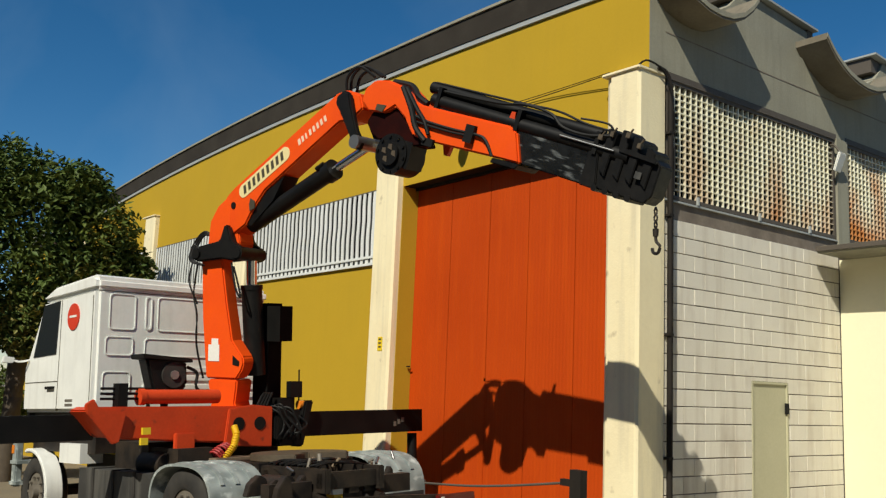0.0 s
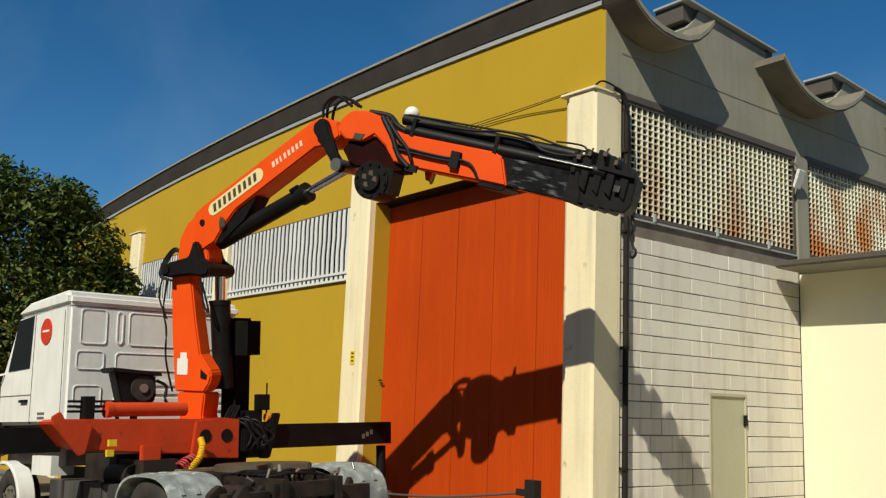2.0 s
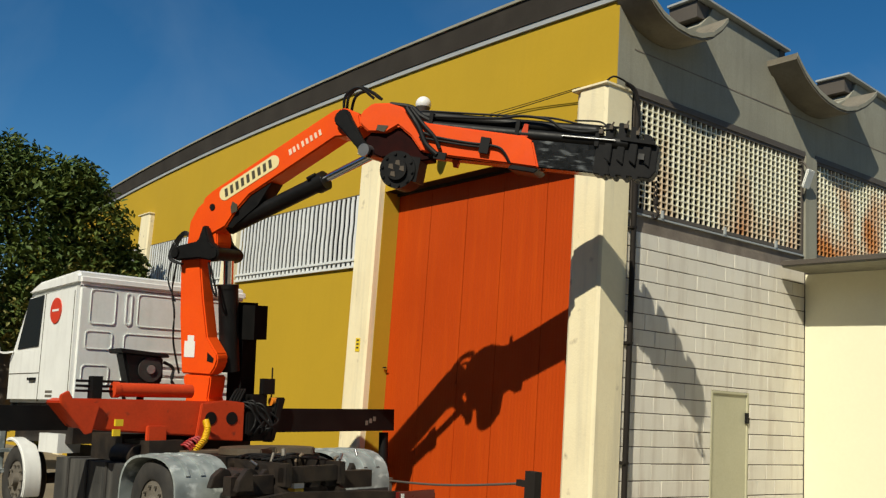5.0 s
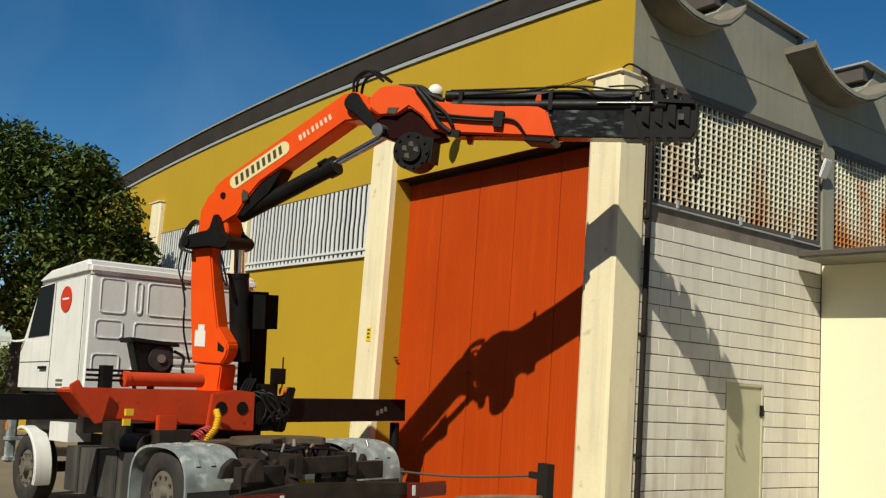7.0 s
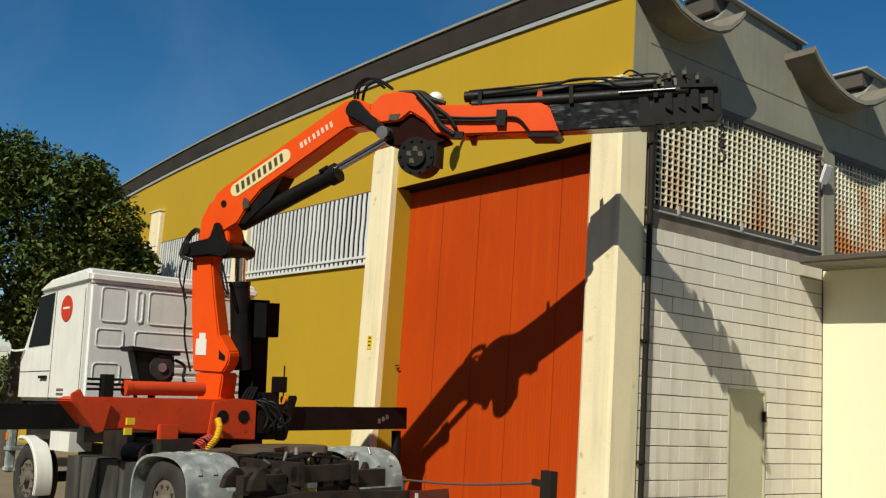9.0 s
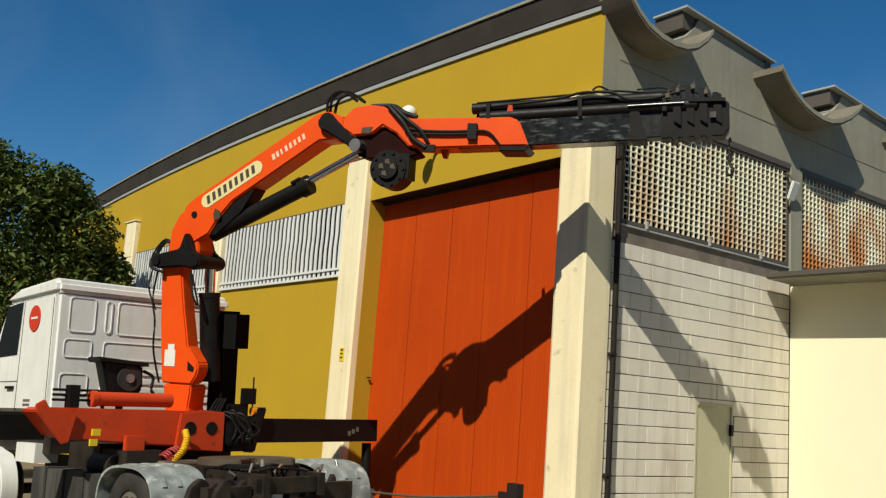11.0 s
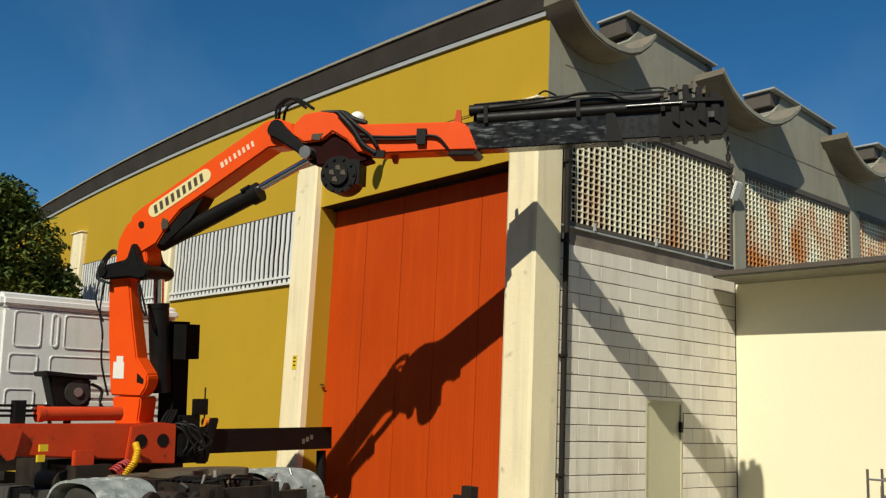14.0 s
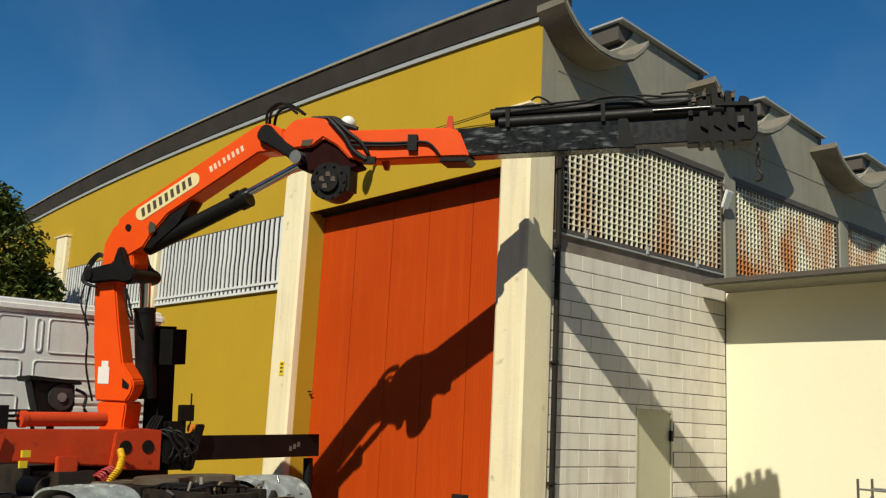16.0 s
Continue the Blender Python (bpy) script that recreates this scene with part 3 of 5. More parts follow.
box(bm, -3.20, -3.16, DOOR[3] - 0.010, DOOR[3] - 0.004, 0.2, 2.05)
box(bm, -3.20, -2.35, DOOR[3] - 0.010, DOOR[3] - 0.004, 2.01, 2.05)
part("wicket_frame", bm, DOOR_RED, d)
bm = bmesh.new()
hose(bm, [(-5.00, DOOR[3] - 0.03, 2.2), (-5.00, DOOR[3] - 0.09, 2.2), (-4.92, DOOR[3] - 0.09, 2.2)], 0.012, 6)
part("door_handle", bm, CABLE, d)


# slatted windows
def window(n, x0, x1):
    w = thing("window_%d" % n, "band window with white upright slats", "window", "slatted windows", "structure")
    # Near-black sheet behind the slats, standing in for the unlit room.
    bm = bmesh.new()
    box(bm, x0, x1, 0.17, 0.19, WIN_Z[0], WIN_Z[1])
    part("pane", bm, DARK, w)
    bm = bmesh.new()
    box(bm, x0, x1, -0.05, 0.06, WIN_Z[0], WIN_Z[0] + 0.04)
    box(bm, x0, x1, -0.05, 0.0, WIN_Z[0] + 0.12, WIN_Z[0] + 0.16)
    part("window_sill", bm, SLAT, w)
    bm = bmesh.new()
    box(bm, x0, x1, -0.02, 0.10, WIN_Z[1] - 0.03, WIN_Z[1] - 0.001)
    part("window_frame", bm, PIPE, w)
    bm = bmesh.new()
    wave = [(0.007 * math.sin(i * 1.3), WIN_Z[0] + 0.04 + 1.22 * i / 10) for i in range(11)]
    slab(bm, [(x - 0.040, z) for x, z in wave] + [(x + 0.040, z) for x, z in wave[::-1]], -0.028, -0.012)
    k = round((x1 - x0) / 0.158)
    first = None
    for i in range(k):
        if first is None:
            first = part("slat", bm, SLAT, w)
            ob = first
        else:
            ob = first.copy()
            scene.collection.objects.link(ob)
        ob.location.x = x0 + (i + 0.5) * (x1 - x0) / k
        ob.rotation_euler.z = radians(random.uniform(-5, 5))
    return w


for i, (x0, x1) in enumerate(BAYS[:3]):
    window(i + 1, x0, x1)

# small yellow notice on the pillar
s = thing("notice", "small yellow notice on the cream pillar", "sign")
bm = bmesh.new()
box(bm, -5.35, -5.22, -0.137, -0.131, 2.43, 2.65)
part("board", bm, SIGN_YELLOW, s)
bm = bmesh.new()
for z in (2.48, 2.54, 2.60):
    box(bm, -5.32, -5.25, -0.140, -0.1371, z, z + 0.025)
part("print_bar", bm, INK, s)

# unseen walls closing the yard behind the camera, added to cut blue sky fill
bm = bmesh.new()
box(bm, -45, 24.25, -21.25, -21.0, -2, 11.0)
solid("wall_yard_south", bm, SKY_BLOCKER, "unseen ochre wall added to block sky light", "wall")
bm = bmesh.new()
box(bm, 24.0, 24.25, -21.0, 14.0, -2, 10.0)
solid("wall_yard_east", bm, SKY_BLOCKER, "unseen ochre wall added to cut blue sky fill", "wall")

# hall closed behind the front and above
bm = bmesh.new()
box(bm, WX, WX + 0.25, 0.25, 14, -2, 7.2)
box(bm, WX, 0, 14.0, 14.25, -2, 7.2)
solid("wall_back", bm, CONCRETE, "plain grey rear walls of the hall", "wall")
# Ceiling coloured near black so the hall reads as shaded through the grilles.
bm = bmesh.new()
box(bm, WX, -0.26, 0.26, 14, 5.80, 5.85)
solid("ceiling", bm, DARK, "ceiling inside the hall, its shade coloured near black", "ceiling")

# blocks of the side wall, one by one
def blocks():
    meshes = {}

    def mesh_of(ln):
        key = round(ln, 2)
        if key not in meshes:
            bm = bmesh.new()
            box(bm, -0.10, 0.0, 0.0, ln, 0.0, 0.1875)
            es = [e for e in bm.edges if all(v.co.x > -0.01 for v in e.verts)]
            bmesh.ops.bevel(bm, geom=es, offset=0.003, segments=1, affect="EDGES")
            me = bpy.data.meshes.new("block")
            bm.to_mesh(me)
            bm.free()
            me.materials.append(BLOCK)
            meshes[key] = me
        return meshes[key]

    lintel = bmesh.new()
    box(lintel, -0.10, 0.0, SDOOR[0] + 0.002, SDOOR[1] - 0.002, SDOOR[2] + 0.003, 2.194)
    part("block", lintel, BLOCK, wall_east)
    rng = random.Random(4)
    for row in range(0, 20):
        z = 0.005 + 0.2 * row
        y = 0.27 - (0.2 if row % 2 else 0.0)
        while y < SIDE_END - 0.02:
            a, b = max(y, 0.27), min(y + 0.3935, SIDE_END - 0.004)
            if SIDE_END - b < 0.06:
                b = SIDE_END - 0.004
            spans = [(a, b)]
            if z + 0.19 < SDOOR[2] + 0.1 and b > SDOOR[0] and a < SDOOR[1]:
                spans = [(a, min(b, SDOOR[0] - 0.002)), (max(a, SDOOR[1] + 0.002), b)]
            for s0, s1 in spans:
                if s1 - s0 > 0.04:
                    ob = new("block", mesh_of(s1 - s0))
                    ob.location = (rng.uniform(-0.004, 0.002), s0, z + rng.uniform(-0.0015, 0.0015))
                    ob.parent = wall_east
            y += 0.4


# ---- loader crane ----
# axes of the crane's space: along the boom, across it, and up the leaning column
KM = Matrix(((0.87961, -0.47414, 0.03837), (0.47568, 0.87641, -0.07506), (0.00196, 0.08427, 0.99644))).to_4x4()
crane = thing("loader_crane", "orange folding loader crane with a black telescopic boom", "crane")
crane.matrix_world = Matrix.Translation((-3.6723, -3.2591, 0.0354)) @ KM @ Matrix.Scale(0.9780, 4)

# seconds, inner boom, outer boom, reach of the boom head, slew of the inner and of the outer boom
MOVES = [
    (0, 26.76, -18.83, 3.218, -14.81, -13.81), (0.5, 26.26, -18.31, 3.190, -13.30, -11.03), (1, 26.02, -17.53, 3.173, -11.61, -8.08),
    (1.5, 25.92, -16.98, 3.154, -9.80, -5.00), (2, 25.67, -16.01, 3.146, -8.32, -2.85), (2.5, 25.58, -15.21, 3.139, -6.85, -0.72),
    (3, 25.63, -14.59, 3.105, -5.32, 1.48), (3.5, 25.58, -13.47, 3.084, -4.09, 3.11), (4, 25.60, -12.27, 3.058, -3.26, 4.34),
    (4.5, 25.84, -11.23, 3.049, -2.68, 5.32), (7, 27.72, -5.73, 3.298, -2.71, 6.29), (7.5, 27.89, -4.31, 3.342, -2.59, 6.61),
    (8, 27.89, -3.29, 3.387, -2.62, 6.58), (8.5, 27.95, -2.14, 3.437, -2.41, 6.79), (11, 28.35, -1.64, 3.950, -0.78, 7.02),
    (11.5, 28.63, -1.60, 4.045, -0.10, 7.43), (12, 28.90, -1.62, 4.157, 0.56, 7.83), (12.5, 28.90, -1.46, 4.274, 0.86, 7.86),
    (13, 28.76, -1.47, 4.363, 0.63, 7.36), (13.5, 28.73, -1.58, 4.434, 0.49, 6.96), (14, 28.70, -1.64, 4.523, 0.46, 6.66),
    (14.5, 28.69, -1.62, 4.622, 0.56, 6.66), (15, 28.69, -1.39, 4.735, 0.66, 6.66), (15.5, 28.38, -1.51, 4.819, 0.25, 6.15),
    (16, 27.76, -1.47, 4.860, -0.51, 5.29),
]
JOINT = Vector((2.659, 0, -0.346))
W0, W1 = 0.0, 0.34      # near and far side of the inner boom


def plates(name, outline, y0, y1, material, parent, label="", bevel=0.012):
    bm = bmesh.new()
    slab(bm, outline, y0, y1, "y")
    return part(name, bm, material, parent, label, bevel)


# base frame and column, standing still
plates("pedestal", [(-0.36, 1.34), (0.16, 1.34), (0.08, 1.60), (0.11, 1.82), (0.11, 1.90), (-0.36, 1.90), (-0.36, 1.82), (-0.30, 1.60)], 0.0, 0.34, ORANGE, crane, "orange pedestal of the column", 0.02)
col = plates("column", [(-0.40, 1.91), (0.10, 1.91), (0.18, 2.02), (0.215, 2.12), (0.20, 2.20), (0.14, 2.27), (0.02, 2.42), (-0.08, 2.92), (-0.16, 3.42), (-0.17, 3.55), (-0.52, 3.55), (-0.48, 2.7)], 0.0, 0.24, ORANGE, crane, "tapering orange crane column", 0.02)
# Raised black patch painted as the shade inside the lug's hole.
plates("lug_hole", [(0.04, 2.10), (0.14, 2.08), (0.15, 2.14), (0.04, 2.22)], -0.006, 0.0, BLACK, col, "", 0.0)
plates("type_plate", [(-0.36, 2.14), (-0.18, 2.14), (-0.18, 2.36), (-0.20, 2.36), (-0.20, 2.44), (-0.31, 2.44), (-0.31, 2.36), (-0.36, 2.36)], -0.006, 0.0, WHITE_LABEL, col, "white type plate with fine print", 0.0)
plates("column_head", [(-0.46, 3.50), (0.02, 3.50), (0.10, 3.72), (0.05, 4.02), (0.10, 4.22), (-0.08, 4.37), (-0.28, 4.22), (-0.40, 4.02)], 0.02, 0.34, ORANGE, crane, "orange fork at the top of the column", 0.015)
bm = bmesh.new()
for y0, y1 in ((-0.12, 0.0), (0.34, 0.44)):
    slab(bm, [(-0.60, 3.54), (-0.52, 3.47), (-0.1, 3.50), (0.14, 3.46), (0.24, 3.54), (0.22, 3.64), (0.14, 3.68), (0.06, 3.74), (-0.01, 3.94), (-0.06, 3.96), (-0.14, 3.74), (-0.50, 3.67)], y0, y1)
rod(bm, (0.15, -0.14, 3.57), (0.15, 0.45, 3.57), 0.09)
rod(bm, (-0.51, -0.14, 3.57), (-0.51, 0.45, 3.57), 0.08)
part("link_lever", bm, BLACK, crane, "black lever linking column and lift cylinder", 0.02, True)
bm = bmesh.new()
rod(bm, (0.12, 0.40, 1.95), (0.10, 0.30, 3.12), 0.14, n=24)
rod(bm, (0.10, 0.302, 3.10), (0.10, 0.297, 3.16), 0.15, n=24)
part("lift_cylinder", bm, BLACK, crane, "black lift cylinder beside the column", 0.0, True)
bm = bmesh.new()
rod(bm, (0.10, 0.30, 3.14), (0.12, 0.26, 3.56), 0.072, n=20)
part("lift_rod", bm, CHROME, crane, "chrome lift rod", 0.0, True)
bm = bmesh.new()
box(bm, 0.02, 0.26, 0.48, 0.80, 1.50, 2.92)
box(bm, 0.24, 0.46, 0.46, 0.76, 2.40, 2.88)
part("oil_tank", bm, MATT_BLACK, crane, "black oil tank on the crane", 0.03)
bm = bmesh.new()
for k in range(3):
    r = 0.025 * k
    hose(bm, [(-0.42, -0.05 - r, 3.42), (-0.60 - r, -0.08, 3.50), (-0.64 - r, 0.05, 3.68 + r), (-0.52, 0.06, 3.84 + r), (-0.36, 0.05, 3.80)], 0.014, 6)
hose(bm, [(-0.56, -0.02, 3.45), (-0.60, -0.04, 3.05), (-0.53, -0.05, 2.75), (-0.54, -0.03, 2.35), (-0.52, 0.1, 1.9)], 0.014, 6)
hose(bm, [(-0.66, 0.0, 3.5), (-0.68, -0.04, 3.2), (-0.55, -0.02, 2.9)], 0.012, 6)
hose(bm, [(0.02, -0.05, 3.45), (0.10, -0.05, 3.1), (0.16, -0.02, 3.0), (0.05, -0.04, 3.4)], 0.014, 6)
part("hydraulic_hose", bm, CABLE, crane, "black hydraulic hoses", 0.0, True)

SIZE = Matrix.Translation((0, 0, 4.08)) @ Matrix.Scale(0.94, 4) @ Matrix.Translation((0, 0, -4.22))
for ob in crane.children_recursive:
    ob.data.transform(SIZE)

# inner boom
inner = plates("inner_boom", [(-0.22, 0.05), (-0.10, 0.20), (0.10, 0.225), (2.38, 0.235), (2.56, 0.17), (2.72, -0.02), (2.68, -0.20), (2.46, -0.215), (2.26, -0.12), (0.66, -0.15), (0.34, -0.25), (0.10, -0.37), (-0.18, -0.36), (-0.30, -0.16)], W0, W1, ORANGE, crane, "orange inner boom with a cream name plate", 0.02)
bm = bmesh.new()
rod(bm, (0, -0.012, 0), (0, W1 + 0.012, 0), 0.048, n=20)
part("boom_pin", bm, BLACK, inner)
plates("pin_guard", [(0.27, -0.25), (0.38, -0.27), (0.42, -0.18), (0.36, -0.10), (0.30, -0.16)], -0.008, 0.0, INK, inner, "", 0.0)
pts = [(0.28 + 0.10 * math.cos(a), 0.07 + 0.095 * math.sin(a)) for a in [math.pi * (0.5 + i / 10) for i in range(11)]]
pts += [(1.22 + 0.10 * math.cos(a), 0.07 + 0.095 * math.sin(a)) for a in [math.pi * (-0.5 + i / 10) for i in range(11)]]
plate = plates("name_plate", pts, -0.006, 0.0, PLATE_CREAM, inner, "cream name plate with dark bars", 0.0)
for i in range(9):
    bm = bmesh.new()
    x = 0.27 + i * 0.106
    slab(bm, [(x, 0.015), (x + 0.055, 0.015), (x + 0.085, 0.13), (x + 0.03, 0.13)], -0.009, -0.0061)
    part("print_bar", bm, INK, plate)
for i, w in enumerate((0.06, 0.05, 0.035, 0.05, 0.05, 0.05, 0.05, 0.05)):
    bm = bmesh.new()
    x = 1.50 + i * 0.078
    slab(bm, [(x, 0.02), (x + w * 0.8, 0.02), (x + w, 0.10), (x + w * 0.2, 0.10)], -0.004, 0.0)
    part("print_bar", bm, PALE_PRINT, inner)
bm = bmesh.new()
rod(bm, (0.06, 0.17, -0.335), (1.72, 0.17, -0.50), 0.115, n=24)
# Black gusset fills the area where the boom's underside lies in shade.
slab(bm, [(0.10, -0.36), (0.34, -0.24), (0.66, -0.16), (1.05, -0.16), (0.70, -0.34), (0.16, -0.42)], 0.04, 0.30)
rod(bm, (1.66, 0.17, -0.494), (1.80, 0.17, -0.508), 0.14, n=24)
rod(bm, (1.60, 0.06, -0.40), (1.74, 0.06, -0.41), 0.03, n=10)
part("elbow_cylinder", bm, BLACK, inner, "black elbow cylinder under the boom, with a gusset as shade", 0.0, True)
bm = bmesh.new()
hose(bm, [(2.50, 0.05, 0.16), (2.62, 0.02, 0.32), (2.84, 0.04, 0.33), (2.96, 0.1, 0.1)], 0.020, 6)
hose(bm, [(2.50, 0.12, 0.16), (2.64, 0.10, 0.34), (2.86, 0.12, 0.34), (3.0, 0.2, 0.1)], 0.020, 6)
hose(bm, [(2.52, 0.2, 0.16), (2.68, 0.2, 0.33), (2.90, 0.2, 0.28), (3.0, 0.25, 0.1)], 0.020, 6)
part("hydraulic_hose", bm, CABLE, inner, "", 0.0, True)
bm = bmesh.new()
rod(bm, (0, 0.17, 0), (1.25, 0.17, 0), 0.055, n=18)
elbow_rod = part("elbow_rod", bm, CHROME, crane, "chrome elbow rod", 0.0, True)
bm = bmesh.new()
for y0, y1 in ((-0.10, -0.012), (W1 + 0.012, W1 + 0.10)):
    slab(bm, [(-0.13, -0.07), (-0.05, -0.13), (0.10, -0.10), (0.45, -0.075), (0.62, -0.085), (0.70, 0.0), (0.62, 0.085), (0.45, 0.06), (0.10, 0.10), (-0.05, 0.13), (-0.13, 0.07)], y0, y1)
elbow_link = part("elbow_link", bm, BLACK, crane, "black elbow lever", 0.02, True)
bm = bmesh.new()
rod(bm, (0.58, -0.13, 0), (0.58, W1 + 0.13, 0), 0.085, n=20)
part("link_pin", bm, STEEL, elbow_link, "bare steel link pin", 0.0, True)

# outer boom
outer = plates("outer_boom", [(-0.34, 0.02), (-0.33, 0.17), (-0.20, 0.30), (0.02, 0.335), (0.22, 0.31), (0.48, 0.18), (0.62, 0.15), (1.90, 0.165), (2.02, 0.12), (2.16, -0.20), (1.84, -0.205), (0.92, -0.235), (0.60, -0.22), (0.42, -0.05), (0.22, 0.06), (0.08, -0.05), (-0.18, -0.08)], -0.03, 0.37, ORANGE, crane, "orange outer boom housing", 0.02)
# Elbow underside: its shade is put into a near-black red.
plates("knuckle", [(-0.16, -0.06), (0.1, -0.03), (0.22, 0.05), (0.45, -0.06), (0.66, -0.22), (0.74, -0.30), (0.60, -0.34), (0.30, -0.30), (0.05, -0.38), (-0.10, -0.34), (-0.22, -0.2)], 0.03, 0.31, SHADED_RED, outer, "inner side of the elbow, shade in its dark red", 0.015)
plates("pin_guard", [(-0.07, -0.04), (0.05, -0.05), (0.09, 0.04), (-0.06, 0.03)], -0.038, -0.03, INK, outer, "", 0.0)
bm = bmesh.new()
rod(bm, (0.32, 0.0, -0.50), (0.32, 0.36, -0.50), 0.245, n=32)
rod(bm, (0.32, -0.04, -0.50), (0.32, 0.0, -0.50), 0.14, n=24)
for k in range(10):
    a = k * 0.628
    rod(bm, (0.32 + 0.21 * math.cos(a), -0.02, -0.50 + 0.21 * math.sin(a)), (0.32 + 0.21 * math.cos(a), 0.01, -0.50 + 0.21 * math.sin(a)), 0.02, n=8)
box(bm, 0.46, 0.60, 0.02, 0.30, -0.62, -0.30)
winch = part("winch", bm, BLACK, outer, "black winch drum under the elbow", 0.0, True)
bm = bmesh.new()
for a in (0.2, 1.5, 2.9, 4.3):
    x, z = 0.32 + 0.08 * math.cos(a), -0.50 + 0.08 * math.sin(a)
    slab(bm, [(x - 0.03, z - 0.02), (x + 0.04, z - 0.03), (x + 0.02, z + 0.04), (x - 0.03, z + 0.03)], -0.047, -0.0401)
part("scuff_plate", bm, OLD_STEEL, winch)
plates("end_collar", [(1.80, -0.21), (2.0, -0.21), (2.17, -0.21), (2.12, -0.27), (1.78, -0.27)], -0.04, 0.38, BLACK, outer, "", 0.01)
bm = bmesh.new()
slab(bm, [(1.84, 0.16), (1.94, 0.16), (1.92, 0.32), (1.87, 0.32)], 0.0, 0.03)
part("hose_post", bm, DULL_RED, outer)
bm = bmesh.new()
hose(bm, [(0.55, -0.05, 0.02), (0.80, -0.06, -0.02), (1.20, -0.06, -0.03), (1.55, -0.06, -0.02), (1.68, -0.06, -0.06), (1.80, -0.05, -0.2)], 0.018, 6)
hose(bm, [(0.55, -0.05, -0.05), (0.80, -0.06, -0.06), (1.20, -0.06, -0.065), (1.50, -0.06, -0.05)], 0.014, 6)
hose(bm, [(0.30, -0.05, 0.30), (0.52, -0.07, 0.08), (0.66, -0.07, -0.12), (0.84, -0.06, -0.24)], 0.035, 8)
hose(bm, [(0.36, -0.05, 0.30), (0.60, -0.07, 0.10), (0.76, -0.07, -0.02), (0.86, -0.06, -0.16)], 0.025, 8)
hose(bm, [(0.0, 0.1, 0.34), (0.30, 0.1, 0.34), (0.48, 0.05, 0.24), (0.66, 0.04, 0.18)], 0.035, 8)
box(bm, 1.38, 1.50, -0.085, -0.03, -0.13, 0.07)
box(bm, 0.80, 0.96, -0.07, -0.03, -0.29, -0.20)
part("hydraulic_hose", bm, CABLE, outer, "black hydraulic hoses and clamp", 0.0, True)
plates("stop_lug", [(0.98, -0.22), (1.10, -0.22), (1.08, -0.34), (1.03, -0.34)], 0.1, 0.16, DULL_RED, outer, "", 0.0)
# telescopic extension: its head ends at the reach, the rest slides inside the outer boom
ext = plates("extension", [(-2.3, -0.168), (-0.10, -0.168), (-0.10, 0.14), (-2.3, 0.14)], 0.045, 0.295, WORN_DARK, crane, "black last section of the telescopic boom", 0.012)
stage = plates("extension", [(-2.35, -0.196), (0.0, -0.196), (-0.12, 0.158), (-2.35, 0.158)], 0.02, 0.32, WORN, crane, "scuffed black first section of the telescopic boom", 0.012)
plates("collar", [(-0.20, -0.204), (0.0, -0.204), (-0.10, 0.21), (-0.16, 0.27), (-0.20, 0.21)], 0.005, 0.335, BLACK, stage, "", 0.01)
bm = bmesh.new()
for z, r, x0, x1, y in ((0.20, 0.075, -2.84, -0.20, 0.06), (0.22, 0.075, -2.92, -0.25, 0.23), (0.335, 0.07, -2.96, -0.60, 0.13)):
    rod(bm, (x0, y, z), (x1, y, z), r, n=18)
for x in (-2.75, -1.6, -0.6):
    box(bm, x, x + 0.05, -0.02, 0.32, 0.13, 0.36)
part("extension_cylinder", bm, BLACK, ext, "black extension cylinders on top of the boom", 0.0, True)
bm = bmesh.new()
rod(bm, (-1.0, -0.03, 0.215), (-0.35, -0.03, 0.215), 0.010, n=10)
part("extension_rod", bm, STEEL, ext, "", 0.0, True)
head = plates("boom_head", [(-0.62, -0.19), (0.10, -0.19), (0.16, -0.10), (0.16, 0.20), (0.08, 0.25), (-0.62, 0.22)], 0.03, 0.31, BLACK, ext, "layered black boom head", 0.01)
for i, (x, h) in enumerate(((-0.50, 0.42), (-0.35, 0.44), (-0.20, 0.40), (-0.04, 0.33))):
    plates("head_rib", [(x + 0.03, 0.0), (x + 0.115, -0.06), (x + 0.115, h - 0.03), (x + 0.06, h), (x + 0.01, h)], -0.01 + 0.012 * (i % 2), 0.35 - 0.012 * (i % 2), BLACK, head, "", 0.008)
plates("head_guard", [(-0.30, 0.22), (0.12, 0.20), (0.12, 0.25), (-0.30, 0.27)], -0.03, 0.0, BLACK, head, "", 0.006)
for x in (-0.46, -0.33, -0.20, -0.07):
    bm = bmesh.new()
    rod(bm, (x, 0.0, -0.19), (x, 0.34, -0.19), 0.034, n=14)
    part("head_pin", bm, BLACK, head, "", 0.0, True)
for x, z, w in ((-0.56, 0.28, 0.05), (-0.44, 0.34, 0.04), (-0.27, 0.37, 0.05), (-0.12, 0.30, 0.04)):
    bm = bmesh.new()
    box(bm, x, x + w, -0.045, 0.02, z, z + 0.055)
    rod(bm, (x + w / 2, -0.012, z + 0.05), (x + w / 2 + 0.02, -0.012, z + 0.10), 0.012, n=8)
    part("fitting", bm, OLD_STEEL, head, "", 0.004)
bm = bmesh.new()
box(bm, -0.06, 0.01, -0.022, -0.011, 0.02, 0.09)
part("head_plate", bm, TANK, ext)
bm = bmesh.new()
hose(bm, [(-2.8, 0.03, 0.32), (-1.9, 0.0, 0.36), (-1.55, 0.0, 0.42), (-1.2, 0.0, 0.40), (-1.0, -0.02, 0.30), (-0.7, -0.02, 0.29), (-0.4, 0.0, 0.36)], 0.018, 6)
